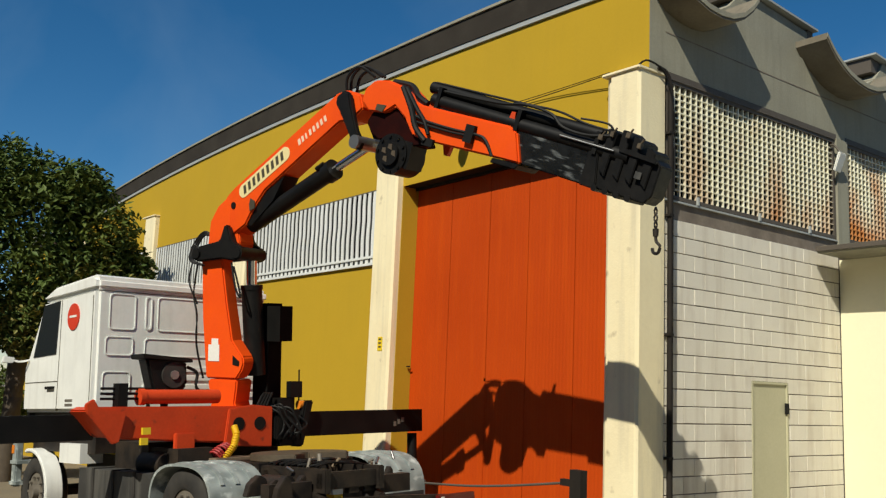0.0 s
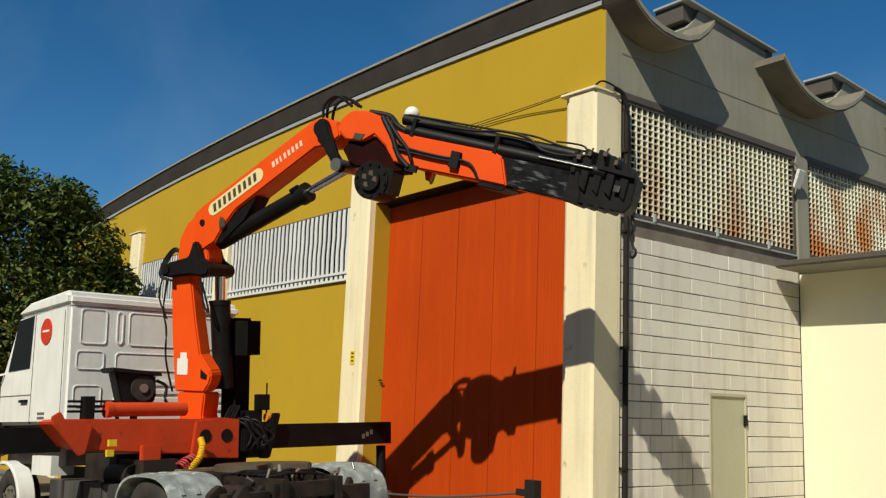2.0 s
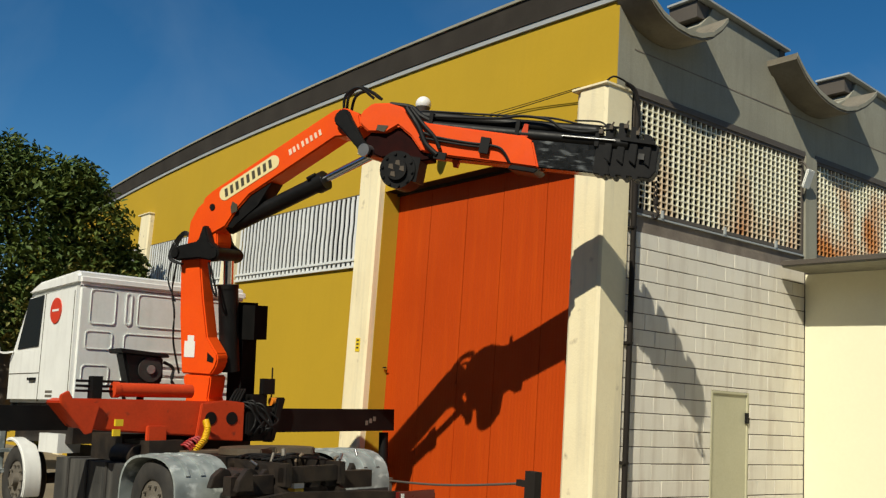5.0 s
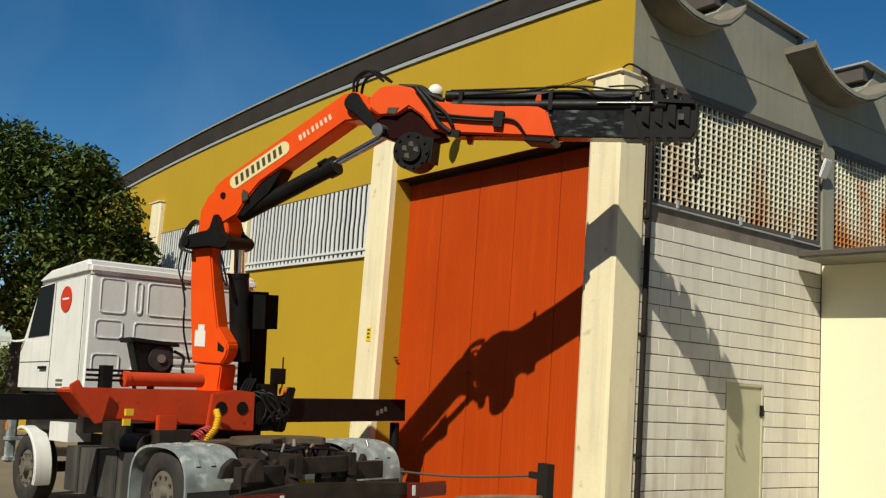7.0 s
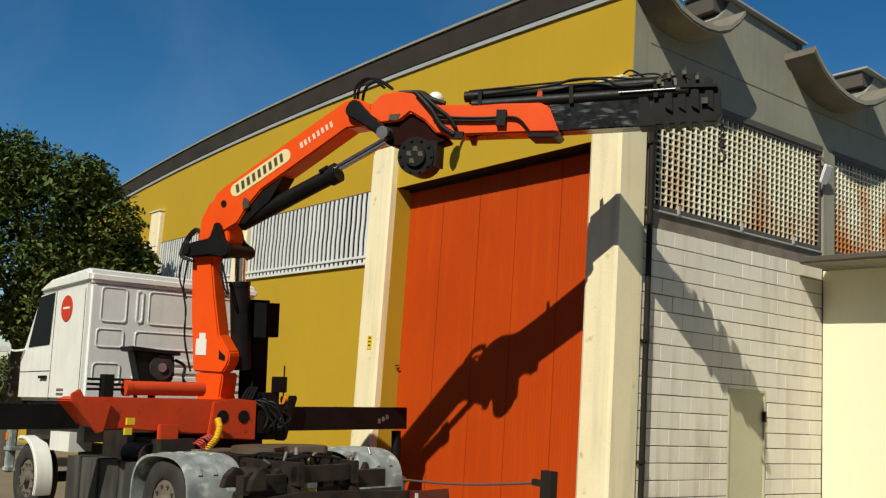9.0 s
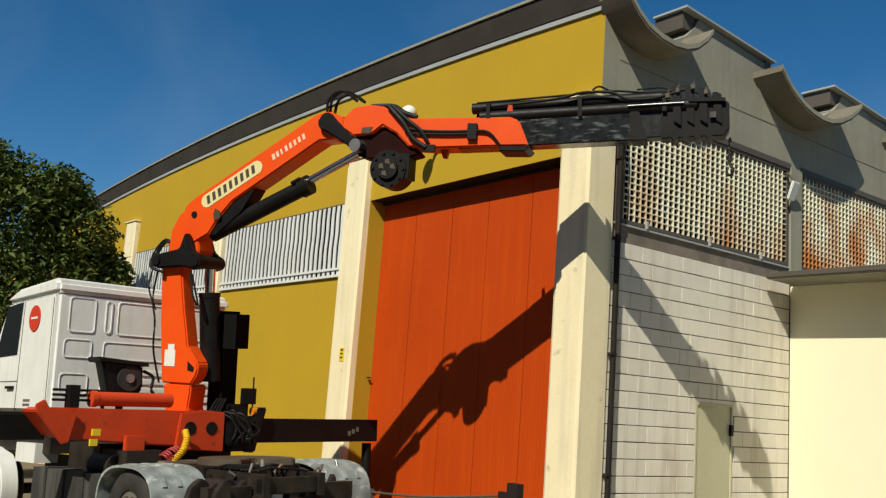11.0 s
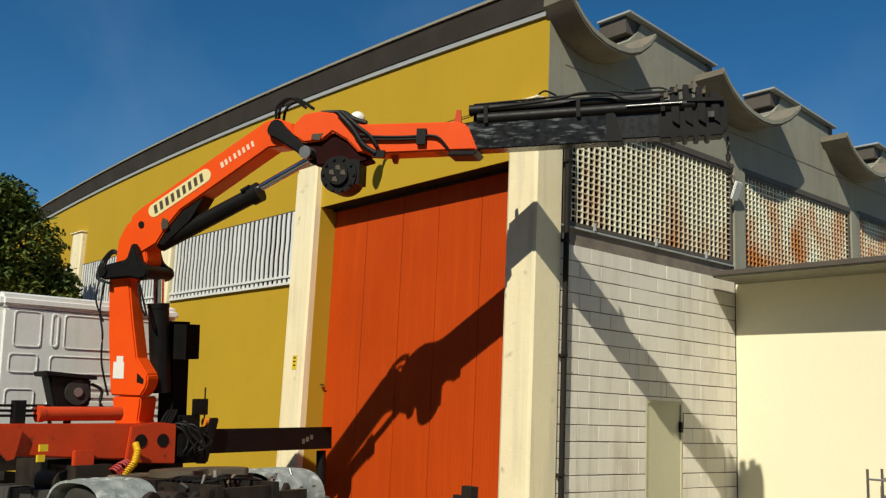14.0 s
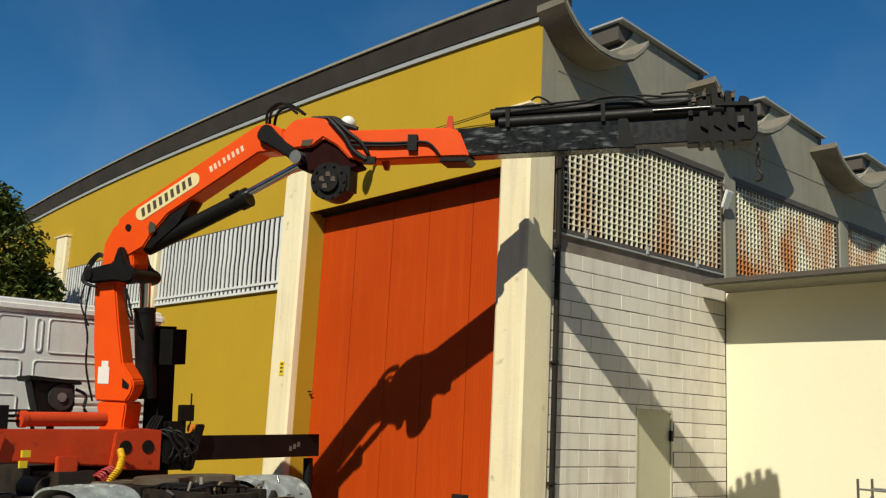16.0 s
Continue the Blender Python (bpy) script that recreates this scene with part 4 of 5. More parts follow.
hose(bm, [(-2.9, 0.1, 0.40), (-1.7, 0.1, 0.43), (-1.2, 0.12, 0.45), (-0.8, 0.1, 0.40), (-0.3, 0.1, 0.40)], 0.014, 6)
hose(bm, [(-0.9, 0.1, 0.44), (-0.6, 0.15, 0.46), (-0.45, 0.1, 0.38), (-0.3, 0.2, 0.42), (-0.1, 0.2, 0.32)], 0.012, 6)
part("hydraulic_hose", bm, CABLE, ext, "", 0.0, True)

# hook on its chain, hanging straight down from the boom head
bm = bmesh.new()
for k in range(3):
    z = -0.06 - k * 0.075
    hose(bm, [(0.0, 0.0, z + 0.045), (0.022 if k % 2 else 0, 0 if k % 2 else 0.022, z), (0.0, 0.0, z - 0.045), (-0.022 if k % 2 else 0, 0 if k % 2 else -0.022, z), (0.0, 0.0, z + 0.045)], 0.011, 6)
rod(bm, (0, 0, -0.26), (0, 0, -0.34), 0.035, 0.03, 12)
hose(bm, [(0, 0, -0.33), (0.01, 0, -0.40), (0.06, 0, -0.46), (0.03, 0, -0.53), (-0.03, 0, -0.52), (-0.045, 0, -0.47)], 0.018, 8)
hook = part("hook", bm, GREASE, crane, "steel load hook on a short chain", 0.0, True)

for ob, k in ((inner, 0.90), (elbow_link, 0.90), (elbow_rod, 0.90), (outer, 0.907), (ext, 0.907), (stage, 0.907), (hook, 0.80)):
    ob.scale = (k, k, k)


def crane_poses(a, b, e, s, q):
    """Poses of the moving crane parts in the crane's space."""
    base = pose(0, 0, 4.08, 0, 0, s)
    m_in = base @ pose(0, 0, 0, 0, -a, 0)
    elbow = m_in @ JOINT
    m_out = Matrix.Translation(elbow) @ pose(0, 0, 0, 0, 0, q) @ pose(0, 0, 0, 0, -b, 0)
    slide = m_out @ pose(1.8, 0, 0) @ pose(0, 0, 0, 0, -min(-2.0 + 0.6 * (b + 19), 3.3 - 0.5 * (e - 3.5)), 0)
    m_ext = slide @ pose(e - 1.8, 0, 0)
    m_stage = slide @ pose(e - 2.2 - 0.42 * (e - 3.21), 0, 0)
    phi = radians(-83 + 1.9 * ((b - a) + 39.9))
    link = m_in @ pose(2.255, 0, 0, 0, -math.degrees(phi), 0)
    jx, jz = 2.255 + 0.525 * math.cos(phi), 0.525 * math.sin(phi)
    tilt = math.degrees(math.atan2(jz + 0.325, jx - 0.27))
    m_rod = m_in @ pose(jx, 0, jz, 0, -tilt, 0) @ pose(-1.10, 0, 0)
    tip = m_ext @ Vector((0.15, 0.155, -0.16))
    m_hook = Matrix.Translation(tip) @ KM.to_3x3().inverted().to_4x4()
    return m_in, m_out, m_ext, m_stage, link, m_rod, m_hook


# ---- truck ----
TM = pose(-3.61, -3.382, 0.140, -2.9, -1.5, 98) @ Matrix.Scale(0.919, 4)
truck = thing("truck", "old white tractor truck with a dark chassis and grey mudguards", "truck")
truck.matrix_world = TM
CX = -0.02          # centreline
GZ = -0.14          # ground under the wheels


def cab():
    x0, x1, y0, y1 = -1.27, 1.40, 1.12, 3.42
    bm = bmesh.new()
    side = [(y0, 1.50), (y1, 1.50), (y1 + 0.02, 2.15), (y1 - 0.14, 2.36), (y1 - 0.60, 3.10), (y0, 3.15)]
    slab(bm, side, x0, x1, "x")
    body = part("cab", bm, WHITE, truck, "white truck cab with ribbed back", 0.05, True)
    bm = bmesh.new()
    slab(bm, [(y0 - 0.05, 3.12), (y1 - 0.56, 3.08), (y1 - 0.60, 3.17), (y1 - 0.92, 3.27), (y0 + 0.1, 3.33), (y0 - 0.04, 3.28)], x0 - 0.02, x1 + 0.02, "x")
    part("cab_roof", bm, WHITE, body, "", 0.05, True)
    bm = bmesh.new()
    box(bm, x0 + 0.05, x1 - 0.05, y0 - 0.018, y0 - 0.002, 1.56, 3.08)
    part("back_panel", bm, GREY_CAB, body, "dusty back panel of the cab", 0.008)

    def pressing(a, b, c, e):
        bm = bmesh.new()
        pts = []
        r = 0.05
        for cx, cz, s in ((b - r, e - r, 0), (a + r, e - r, 1), (a + r, c + r, 2), (b - r, c + r, 3)):
            pts += [(cx + r * math.cos(math.pi / 2 * (s + k / 4)), cz + r * math.sin(math.pi / 2 * (s + k / 4))) for k in range(5)]
        mx, mz = (a + b) / 2, (c + e) / 2
        inn_ = [(x + (0.016 if x < mx else -0.016), z + (0.016 if z < mz else -0.016)) for x, z in pts]
        n = len(pts)
        rings = [[bm.verts.new((x, y_, z)) for x, z in q] for q, y_ in ((pts, y0 - 0.019), (pts, y0 - 0.030), (inn_, y0 - 0.030), (inn_, y0 - 0.021))]
        for r_, t_ in zip(rings, rings[1:]):
            for k in range(n):
                bm.faces.new((r_[k], r_[(k + 1) % n], t_[(k + 1) % n], t_[k]))
        bm.faces.new(rings[-1])
        bmesh.ops.recalc_face_normals(bm, faces=bm.faces)
        part("pressing", bm, GREY_CAB, body, "", 0.008, True)

    for a, b, c, e in ((-1.10, -0.72, 2.59, 3.08), (-1.14, -0.74, 2.24, 2.50), (-1.16, -0.76, 1.74, 2.03), (-0.58, -0.48, 2.60, 3.07),
                       (-0.40, 1.18, 2.59, 3.07), (-0.58, 1.18, 2.24, 2.49)):
        pressing(a, b, c, e)
    for z in (1.68, 1.80, 1.92, 2.04):
        bm = bmesh.new()
        box(bm, -0.58, 1.18, y0 - 0.036, y0 - 0.019, z, z + 0.06)
        part("rib", bm, GREY_CAB, body, "", 0.012)
    # left flank: door with window, handle, round sign
    bm = bmesh.new()
    slab(bm, [(2.32, 2.31), (3.10, 2.29), (2.80, 3.03), (2.26, 3.06)], x0 - 0.012, x0 + 0.02, "x")
    part("side_window", bm, glass, body, "dark side window")
    for a, b_ in (((2.22, 1.52), (2.20, 3.07)), ((1.20, 1.55), (1.21, 3.05))):
        bm = bmesh.new()
        slab(bm, [(a[0], a[1]), (a[0] + 0.014, a[1]), (b_[0] + 0.014, b_[1]), (b_[0], b_[1])], x0 - 0.004, x0 + 0.02, "x")
        part("door_seam", bm, INK, body)
    bm = bmesh.new()
    box(bm, x0 - 0.004, x0 + 0.02, 2.24, 3.40, 1.92, 1.932)
    part("door_seam", bm, INK, body)
    bm = bmesh.new()
    box(bm, x0 - 0.04, x0, 2.32, 2.56, 1.82, 1.86)
    part("door_handle", bm, CABLE, body, "", 0.008)
    bm = bmesh.new()
    rod(bm, (x0 - 0.014, 1.80, 2.80), (x0 + 0.01, 1.80, 2.80), 0.185, n=32)
    part("round_sign", bm, SIGN_RED, body, "round red sign with a white bar")
    bm = bmesh.new()
    box(bm, x0 - 0.018, x0 - 0.0141, 1.69, 1.91, 2.79, 2.82)
    part("sign_bar", bm, WHITE_LABEL, body)
    bm = bmesh.new()
    for z in (1.58, 1.64):
        box(bm, x0 - 0.004, x0 + 0.01, 1.72, 1.95, z, z + 0.035)
    part("print_bar", bm, RIM, body)
    bm = bmesh.new()
    hose(bm, [(x0, 3.25, 2.26), (x0 - 0.14, 3.33, 2.24), (x0 - 0.28, 3.38, 2.30)], 0.018, 6)
    slab(bm, [(x0 - 0.36, 2.22), (x0 - 0.20, 2.22), (x0 - 0.18, 2.30), (x0 - 0.34, 2.32)], 3.34, 3.40, "y")
    part("mirror", bm, WHITE, body, "white side mirror", 0.01)
    bm = bmesh.new()
    box(bm, x0 + 0.1, x1 - 0.1, y1 - 0.02, y1 + 0.06, 1.1, 1.5)
    part("grille", bm, BLACK, body)
    bm = bmesh.new()
    box(bm, x0 + 0.15, x1 - 0.15, y0 + 0.15, y1 - 0.1, 0.95, 1.52)
    part("engine_bay", bm, GREASE, body)


cab()


def wheel(x, y, r, w, label=""):
    wz = GZ + r
    bm = bmesh.new()
    sgn = -1 if x < CX else 1
    prof = [(r * 0.55, w * 0.42), (r * 0.62, w * 0.5), (r * 0.93, w * 0.48), (r, w * 0.38), (r, -w * 0.38), (r * 0.93, -w * 0.48), (r * 0.62, -w * 0.5), (r * 0.55, -w * 0.42)]
    n = 40
    rings = [[bm.verts.new((x + a, y + q * math.cos(6.2832 * k / n), wz + q * math.sin(6.2832 * k / n))) for q, a in prof] for k in range(n)]
    for k in range(n):
        p, q = rings[k], rings[(k + 1) % n]
        for i in range(len(prof)):
            j = (i + 1) % len(prof)
            bm.faces.new((p[i], p[j], q[j], q[i]))
    bmesh.ops.recalc_face_normals(bm, faces=bm.faces)
    t = part("wheel", bm, RUBBER, truck, label, 0.0, True)
    bm = bmesh.new()
    rod(bm, (x - w * 0.3, y, wz), (x + sgn * w * 0.36, y, wz), r * 0.57, n=32)
    rod(bm, (x, y, wz), (x + sgn * w * 0.62, y, wz), r * 0.22, r * 0.18, n=20)
    for k in range(10):
        a = k * 0.6283
        c = Vector((x + sgn * w * 0.36, y + r * 0.42 * math.cos(a), wz + r * 0.42 * math.sin(a)))
        rod(bm, c, c + Vector((sgn * 0.04, 0, 0)), 0.018, n=6)
    part("rim", bm, RIM, t, "", 0.0, True)


wheel(CX - 1.02, 3.03, 0.51, 0.30, "dusty front wheel")
wheel(CX + 1.08, 3.03, 0.51, 0.30, "dusty front wheel")
for sx in (-1, 1):
    off = 0.0 if sx < 0 else 0.52
    wheel(CX + sx * 1.08 + off, -1.22, 0.51, 0.29, "rear drive wheel")
    wheel(CX + off + sx * 0.76, -1.22, 0.51, 0.29, "rear drive wheel")


def mudguard(x0, x1):
    bm = bmesh.new()
    c = (-1.22, GZ + 0.51)
    arc = [(c[0] + 0.68 * math.copysign(abs(math.cos(a)) ** 0.72, math.cos(a)), c[1] + 0.56 * math.copysign(abs(math.sin(a)) ** 0.62, math.sin(a))) for a in [radians(-4 + 188 * i / 18) for i in range(19)]]
    inn = [(y + (c[0] - y) * 0.05, z + (c[1] - z) * 0.05) for y, z in arc]
    slab(bm, arc + inn[::-1], x0, x1, "x")
    g = part("mudguard", bm, FENDER, truck, "scuffed grey plastic mudguard", 0.0, True)
    bm = bmesh.new()
    for k in range(3):
        a = x0 + (x1 - x0) * (0.2 + 0.27 * k)
        slab(bm, [(y, z) for y, z in arc[3:16]] + [(y - (c[0] - y) * 0.02, z - (c[1] - z) * 0.025) for y, z in arc[3:16]][::-1], a, a + 0.05, "x")
    part("mudguard_rib", bm, FENDER, g, "", 0.0, True)
    bm = bmesh.new()
    box(bm, x0 + 0.02, x1 - 0.02, -1.90, -1.885, 0.02, 0.45)
    part("mud_flap", bm, RUBBER, g)


mudguard(CX - 1.28, CX - 0.58)
mudguard(CX + 1.10, CX + 1.88)

# chassis
bm = bmesh.new()
for x in (-0.42, 0.34):
    box(bm, CX + x, CX + x + 0.08, -2.75, 3.0, 0.62, 0.88)
for y in (-2.7, -1.7, -0.6, 0.6):
    box(bm, CX - 0.42, CX + 0.42, y, y + 0.12, 0.66, 0.84)
rod(bm, (CX - 0.8, -1.22, GZ + 0.51), (CX + 0.8, -1.22, GZ + 0.51), 0.11)
rod(bm, (CX - 0.9, 3.03, GZ + 0.51), (CX + 0.9, 3.03, GZ + 0.51), 0.08)
box(bm, CX - 1.0, CX - 0.45, -2.55, -2.40, 0.55, 0.75)
box(bm, CX + 0.45, CX + 1.0, -2.55, -2.40, 0.55, 0.75)
part("chassis", bm, GREASE, truck, "greasy dark chassis frame", 0.01)
bm = bmesh.new()
pts = [(0.52 * math.cos(a), 0.50 * math.sin(a)) for a in [radians(-52 + 284 * i / 28) for i in range(29)]]
slab(bm, [(CX + 0.28 + x * 1.2, -1.35 + y * 1.1) for x, y in pts] + [(CX + 0.16, -1.62), (CX + 0.22, -1.45), (CX + 0.34, -1.45), (CX + 0.40, -1.62)], 0.90, 0.99, "z")
fifth = part("fifth_wheel", bm, OLD_STEEL, truck, "greasy rust-brown fifth wheel plate", 0.012)
bm = bmesh.new()
box(bm, CX - 0.45, CX + 0.95, -1.55, -1.05, 0.70, 0.90)
box(bm, CX - 0.55, CX + 1.05, -0.95, -0.45, 0.62, 0.90)
part("saddle", bm, GREASE, fifth, "", 0.02)
# deck plates over the frame behind the crane
bm = bmesh.new()
box(bm, CX - 0.50, CX + 0.50, -0.72, -0.42, 0.90, 0.93)
part("catwalk", bm, RUSTY, truck, "rusty catwalk plate", 0.006)
# flank gear: steps, tank, battery box
bm = bmesh.new()
box(bm, CX - 1.22, CX - 0.60, -0.50, 1.45, 0.20, 0.78)
part("fuel_tank", bm, TANK, truck, "dirty dark fuel tank with dusty streaks", 0.09, True)
for y in (-0.1, 0.45, 1.0):
    bm = bmesh.new()
    box(bm, CX - 1.232, CX - 0.58, y, y + 0.05, 0.19, 0.792)
    part("tank_strap", bm, RUBBER, truck, "", 0.01)
bm = bmesh.new()
box(bm, CX - 1.20, CX - 0.88, 1.50, 2.15, 0.82, 1.08)
part("battery_box", bm, WHITE, truck, "white box behind the front wheel", 0.02)
bm = bmesh.new()
box(bm, CX - 0.92, CX - 0.45, -0.55, 0.30, 0.74, 1.06)
part("air_tank", bm, GREASE, truck, "", 0.06, True)
# white front mudguard
bm = bmesh.new()
c = (3.03, GZ + 0.51)
arc = [(c[0] + 0.66 * math.cos(a), c[1] + 0.62 * math.sin(a)) for a in [radians(75 + 125 * i / 14) for i in range(15)]]
inn = [(y + (c[0] - y) * 0.09, z + (c[1] - z) * 0.09) for y, z in arc]
slab(bm, arc + inn[::-1], CX - 1.27, CX - 1.02, "x")
part("front_mudguard", bm, WHITE, truck, "white front mudguard", 0.015, True)
bm = bmesh.new()
slab(bm, [(3.55, 0.42), (3.70, 0.42), (3.70, 1.12), (3.53, 1.12)], CX - 1.25, CX - 1.15, "x")
for z in (0.45, 0.75):
    box(bm, CX - 1.27, CX - 0.95, 3.45, 3.71, z, z + 0.05)
part("step", bm, FENDER, truck, "pale grey cab step", 0.015)
bm = bmesh.new()
box(bm, CX - 1.26, CX - 1.22, 3.62, 3.70, 0.9, 1.02)
part("side_lamp", bm, LAMP_ORANGE, truck, "orange side lamp", 0.008)

# crane base frame with the outriggers
base = plates("crane_base", [(CX - 2.00, 1.53), (CX - 1.90, 1.57), (CX + 0.48, 1.55), (CX + 0.52, 1.06), (CX - 0.60, 1.12), (CX - 1.40, 1.18), (CX - 1.72, 1.22)], -0.36, 0.10, DULL_RED, truck, "dull red crane base frame", 0.02)
plates("side_bracket", [(CX - 2.02, 1.60), (CX - 1.92, 1.66), (CX - 1.86, 1.56), (CX - 1.52, 1.50), (CX - 1.60, 1.16), (CX - 1.68, 1.14), (CX - 2.00, 1.50)], -0.42, -0.37, DULL_RED, base, "", 0.01)
plates("front_plate", [(CX - 0.20, 1.06), (CX + 0.52, 1.02), (CX + 0.52, 1.54), (CX + 0.20, 1.57), (CX - 0.14, 1.52)], -0.42, -0.37, DULL_RED, base, "", 0.012)
# Solid black discs stand in for the dark insides of the plate's holes.
for x in (0.00, 0.32):
    bm = bmesh.new()
    rod(bm, (CX + x, -0.428, 1.33), (CX + x, -0.36, 1.33), 0.085, n=24)
    part("plate_hole", bm, BLACK, base)
plates("foot_bracket", [(CX - 0.90, 1.02), (CX - 0.64, 1.02), (CX - 0.64, 1.24), (CX - 0.90, 1.24)], -0.46, -0.38, DULL_RED, base, "", 0.012)
bm = bmesh.new()
rod(bm, (CX - 1.26, -0.22, 1.68), (CX - 0.20, -0.22, 1.68), 0.088, n=24)
rod(bm, (CX - 1.29, -0.22, 1.68), (CX - 1.22, -0.22, 1.68), 0.10, n=24)
part("slew_cylinder", bm, DULL_RED, base, "dull red slewing cylinder", 0.0, True)
bm = bmesh.new()
box(bm, CX - 1.58, CX - 1.46, -0.30, -0.16, 1.48, 1.84)
part("lever_post", bm, BLACK, base, "black post of the control levers", 0.01)
for z in (1.66, 1.72, 1.78):
    bm = bmesh.new()
    rod(bm, (CX - 1.75, -0.2, z), (CX - 1.12, -0.2, z), 0.016, n=8)
    part("lever", bm, BLACK, base)
for sx, x0, x1, nm in ((1, 0.40, 3.40, "outrigger"), (-1, -3.4, -1.70, "outrigger")):
    bm = bmesh.new()
    box(bm, CX + x0, CX + x1, -0.30 if sx > 0 else 0.05, -0.08 if sx > 0 else 0.27, 1.13 if sx > 0 else 1.18, 1.465 if sx > 0 else 1.48)
    o = part(nm, bm, BLACK, truck, "extended black outrigger beam", 0.012)
    bm = bmesh.new()
    xe = CX + (x1 - 0.12 if sx > 0 else x0 + 0.12)
    yc = -0.19 if sx > 0 else 0.16
    rod(bm, (xe, yc, 1.10), (xe, yc, 0.50), 0.075, n=18)
    rod(bm, (xe, yc, 0.52), (xe, yc, GZ - 0.02), 0.05, n=18)
    rod(bm, (xe, yc, GZ + 0.05), (xe, yc, GZ), 0.17, n=20)
    part("outrigger_leg", bm, BLACK, o, "black outrigger leg", 0.0, True)
    if sx > 0:
        bm = bmesh.new()
        for k in range(3):
            box(bm, CX + 2.80 + 0.08 * k, CX + 2.85 + 0.08 * k, -0.306, -0.30, 1.22 + 0.03 * k, 1.29 + 0.03 * k)
        part("marking", bm, RIM, o)
bm = bmesh.new()
box(bm, CX + 0.62, CX + 0.98, -0.42, 0.10, 1.02, 1.50)
box(bm, CX + 0.55, CX + 0.75, -0.46, -0.20, 1.10, 1.42)
slab(bm, [(CX + 0.95, 1.00), (CX + 1.05, 1.00), (CX + 1.22, 1.62), (CX + 1.08, 1.62)], -0.40, -0.20)
box(bm, CX + 0.72, CX + 0.96, -0.30, -0.12, 1.50, 1.66)
part("valve_block", bm, BLACK, truck, "black control valve block with hoses", 0.02)
for k in range(7):
    bm = bmesh.new()
    x = CX + 0.58 + 0.05 * k
    w = (0.0, 0.06, -0.05, 0.09, -0.02, 0.04, -0.08)[k]
    hose(bm, [(x, -0.40, 1.12 + w), (x + 0.05 + w, -0.48 - abs(w), 1.20), (x + 0.08 - w, -0.48, 1.34 + 0.6 * w), (x - w, -0.42, 1.48 + w), (x - 0.15, -0.2, 1.56 - w)], 0.015, 6)
    part("hydraulic_hose", bm, CABLE, truck, "", 0.0, True)
for k in range(4):
    bm = bmesh.new()
    hose(bm, [(CX + 0.35 + 0.05 * k, -0.30, 1.55), (CX + 0.5 + 0.04 * k, -0.25, 1.72), (CX + 0.62, -0.2, 1.60), (CX + 0.7, -0.2, 1.48)], 0.016, 6)
    part("hydraulic_hose", bm, CABLE, truck, "", 0.0, True)
bm = bmesh.new()
box(bm, CX + 0.86, CX + 1.06, -0.34, -0.24, 1.66, 1.88)
rod(bm, (CX + 1.03, -0.3, 1.60), (CX + 1.03, -0.3, 2.04), 0.012, n=8)
part("work_light", bm, BLACK, truck, "small black work light on a stalk", 0.015)
bm = bmesh.new()
rod(bm, (CX + 1.02, -0.3, 1.56), (CX + 1.16, -0.3, 1.56), 0.06, n=14)
part("beacon", bm, LAMP_ORANGE, truck, "small orange lamp", 0.0, True)
# oil cooler behind the cab
cooler = plates("oil_cooler", [(CX - 0.86, 2.20), (CX - 0.26, 2.16), (CX - 0.24, 1.84), (CX - 0.36, 1.70), (CX - 0.72, 1.70), (CX - 0.76, 1.84)], 0.46, 0.70, BLACK, truck, "black oil cooler with a fan", 0.03)
plates("cooler_hood", [(CX - 0.92, 2.24), (CX - 0.22, 2.19), (CX - 0.20, 2.14), (CX - 0.90, 2.18)], 0.40, 0.78, BLACK, cooler, "", 0.008)
bm = bmesh.new()
rod(bm, (CX - 0.46, 0.43, 1.97), (CX - 0.46, 0.47, 1.97), 0.17, n=28)
part("fan_ring", bm, RUBBER, cooler, "", 0.0, True)
bm = bmesh.new()
rod(bm, (CX - 0.46, 0.41, 1.97), (CX - 0.46, 0.43, 1.97), 0.06, n=18)
part("fan_hub", bm, STEEL, cooler, "", 0.0, True)
bm = bmesh.new()
rod(bm, (CX - 0.5, 0.6, 1.40), (CX - 0.5, 0.6, 1.72), 0.05)
rod(bm, (CX - 0.82, 0.5, 1.72), (CX - 0.74, 0.5, 1.42), 0.025)
part("cooler_stand", bm, BLACK, cooler)
bm = bmesh.new()
hose(bm, [(CX - 0.26, 0.46, 2.08), (CX - 0.12, 0.44, 2.00), (CX - 0.14, 0.42, 1.82), (CX - 0.02, 0.42, 1.72), (CX + 0.08, 0.4, 1.74)], 0.022, 8)
part("cooler_hose", bm, CABLE, cooler, "", 0.0, True)
bm = bmesh.new()
for k, (z, w) in enumerate(((1.12, 0.09), (1.24, 0.12))):
    box(bm, CX - 1.36 + 0.02 * k, CX - 1.36 + w, -0.47, -0.43, z, z + 0.08)
part("yellow_tag", bm, SIGN_YELLOW, truck, "yellow tags hanging on the base frame", 0.006)
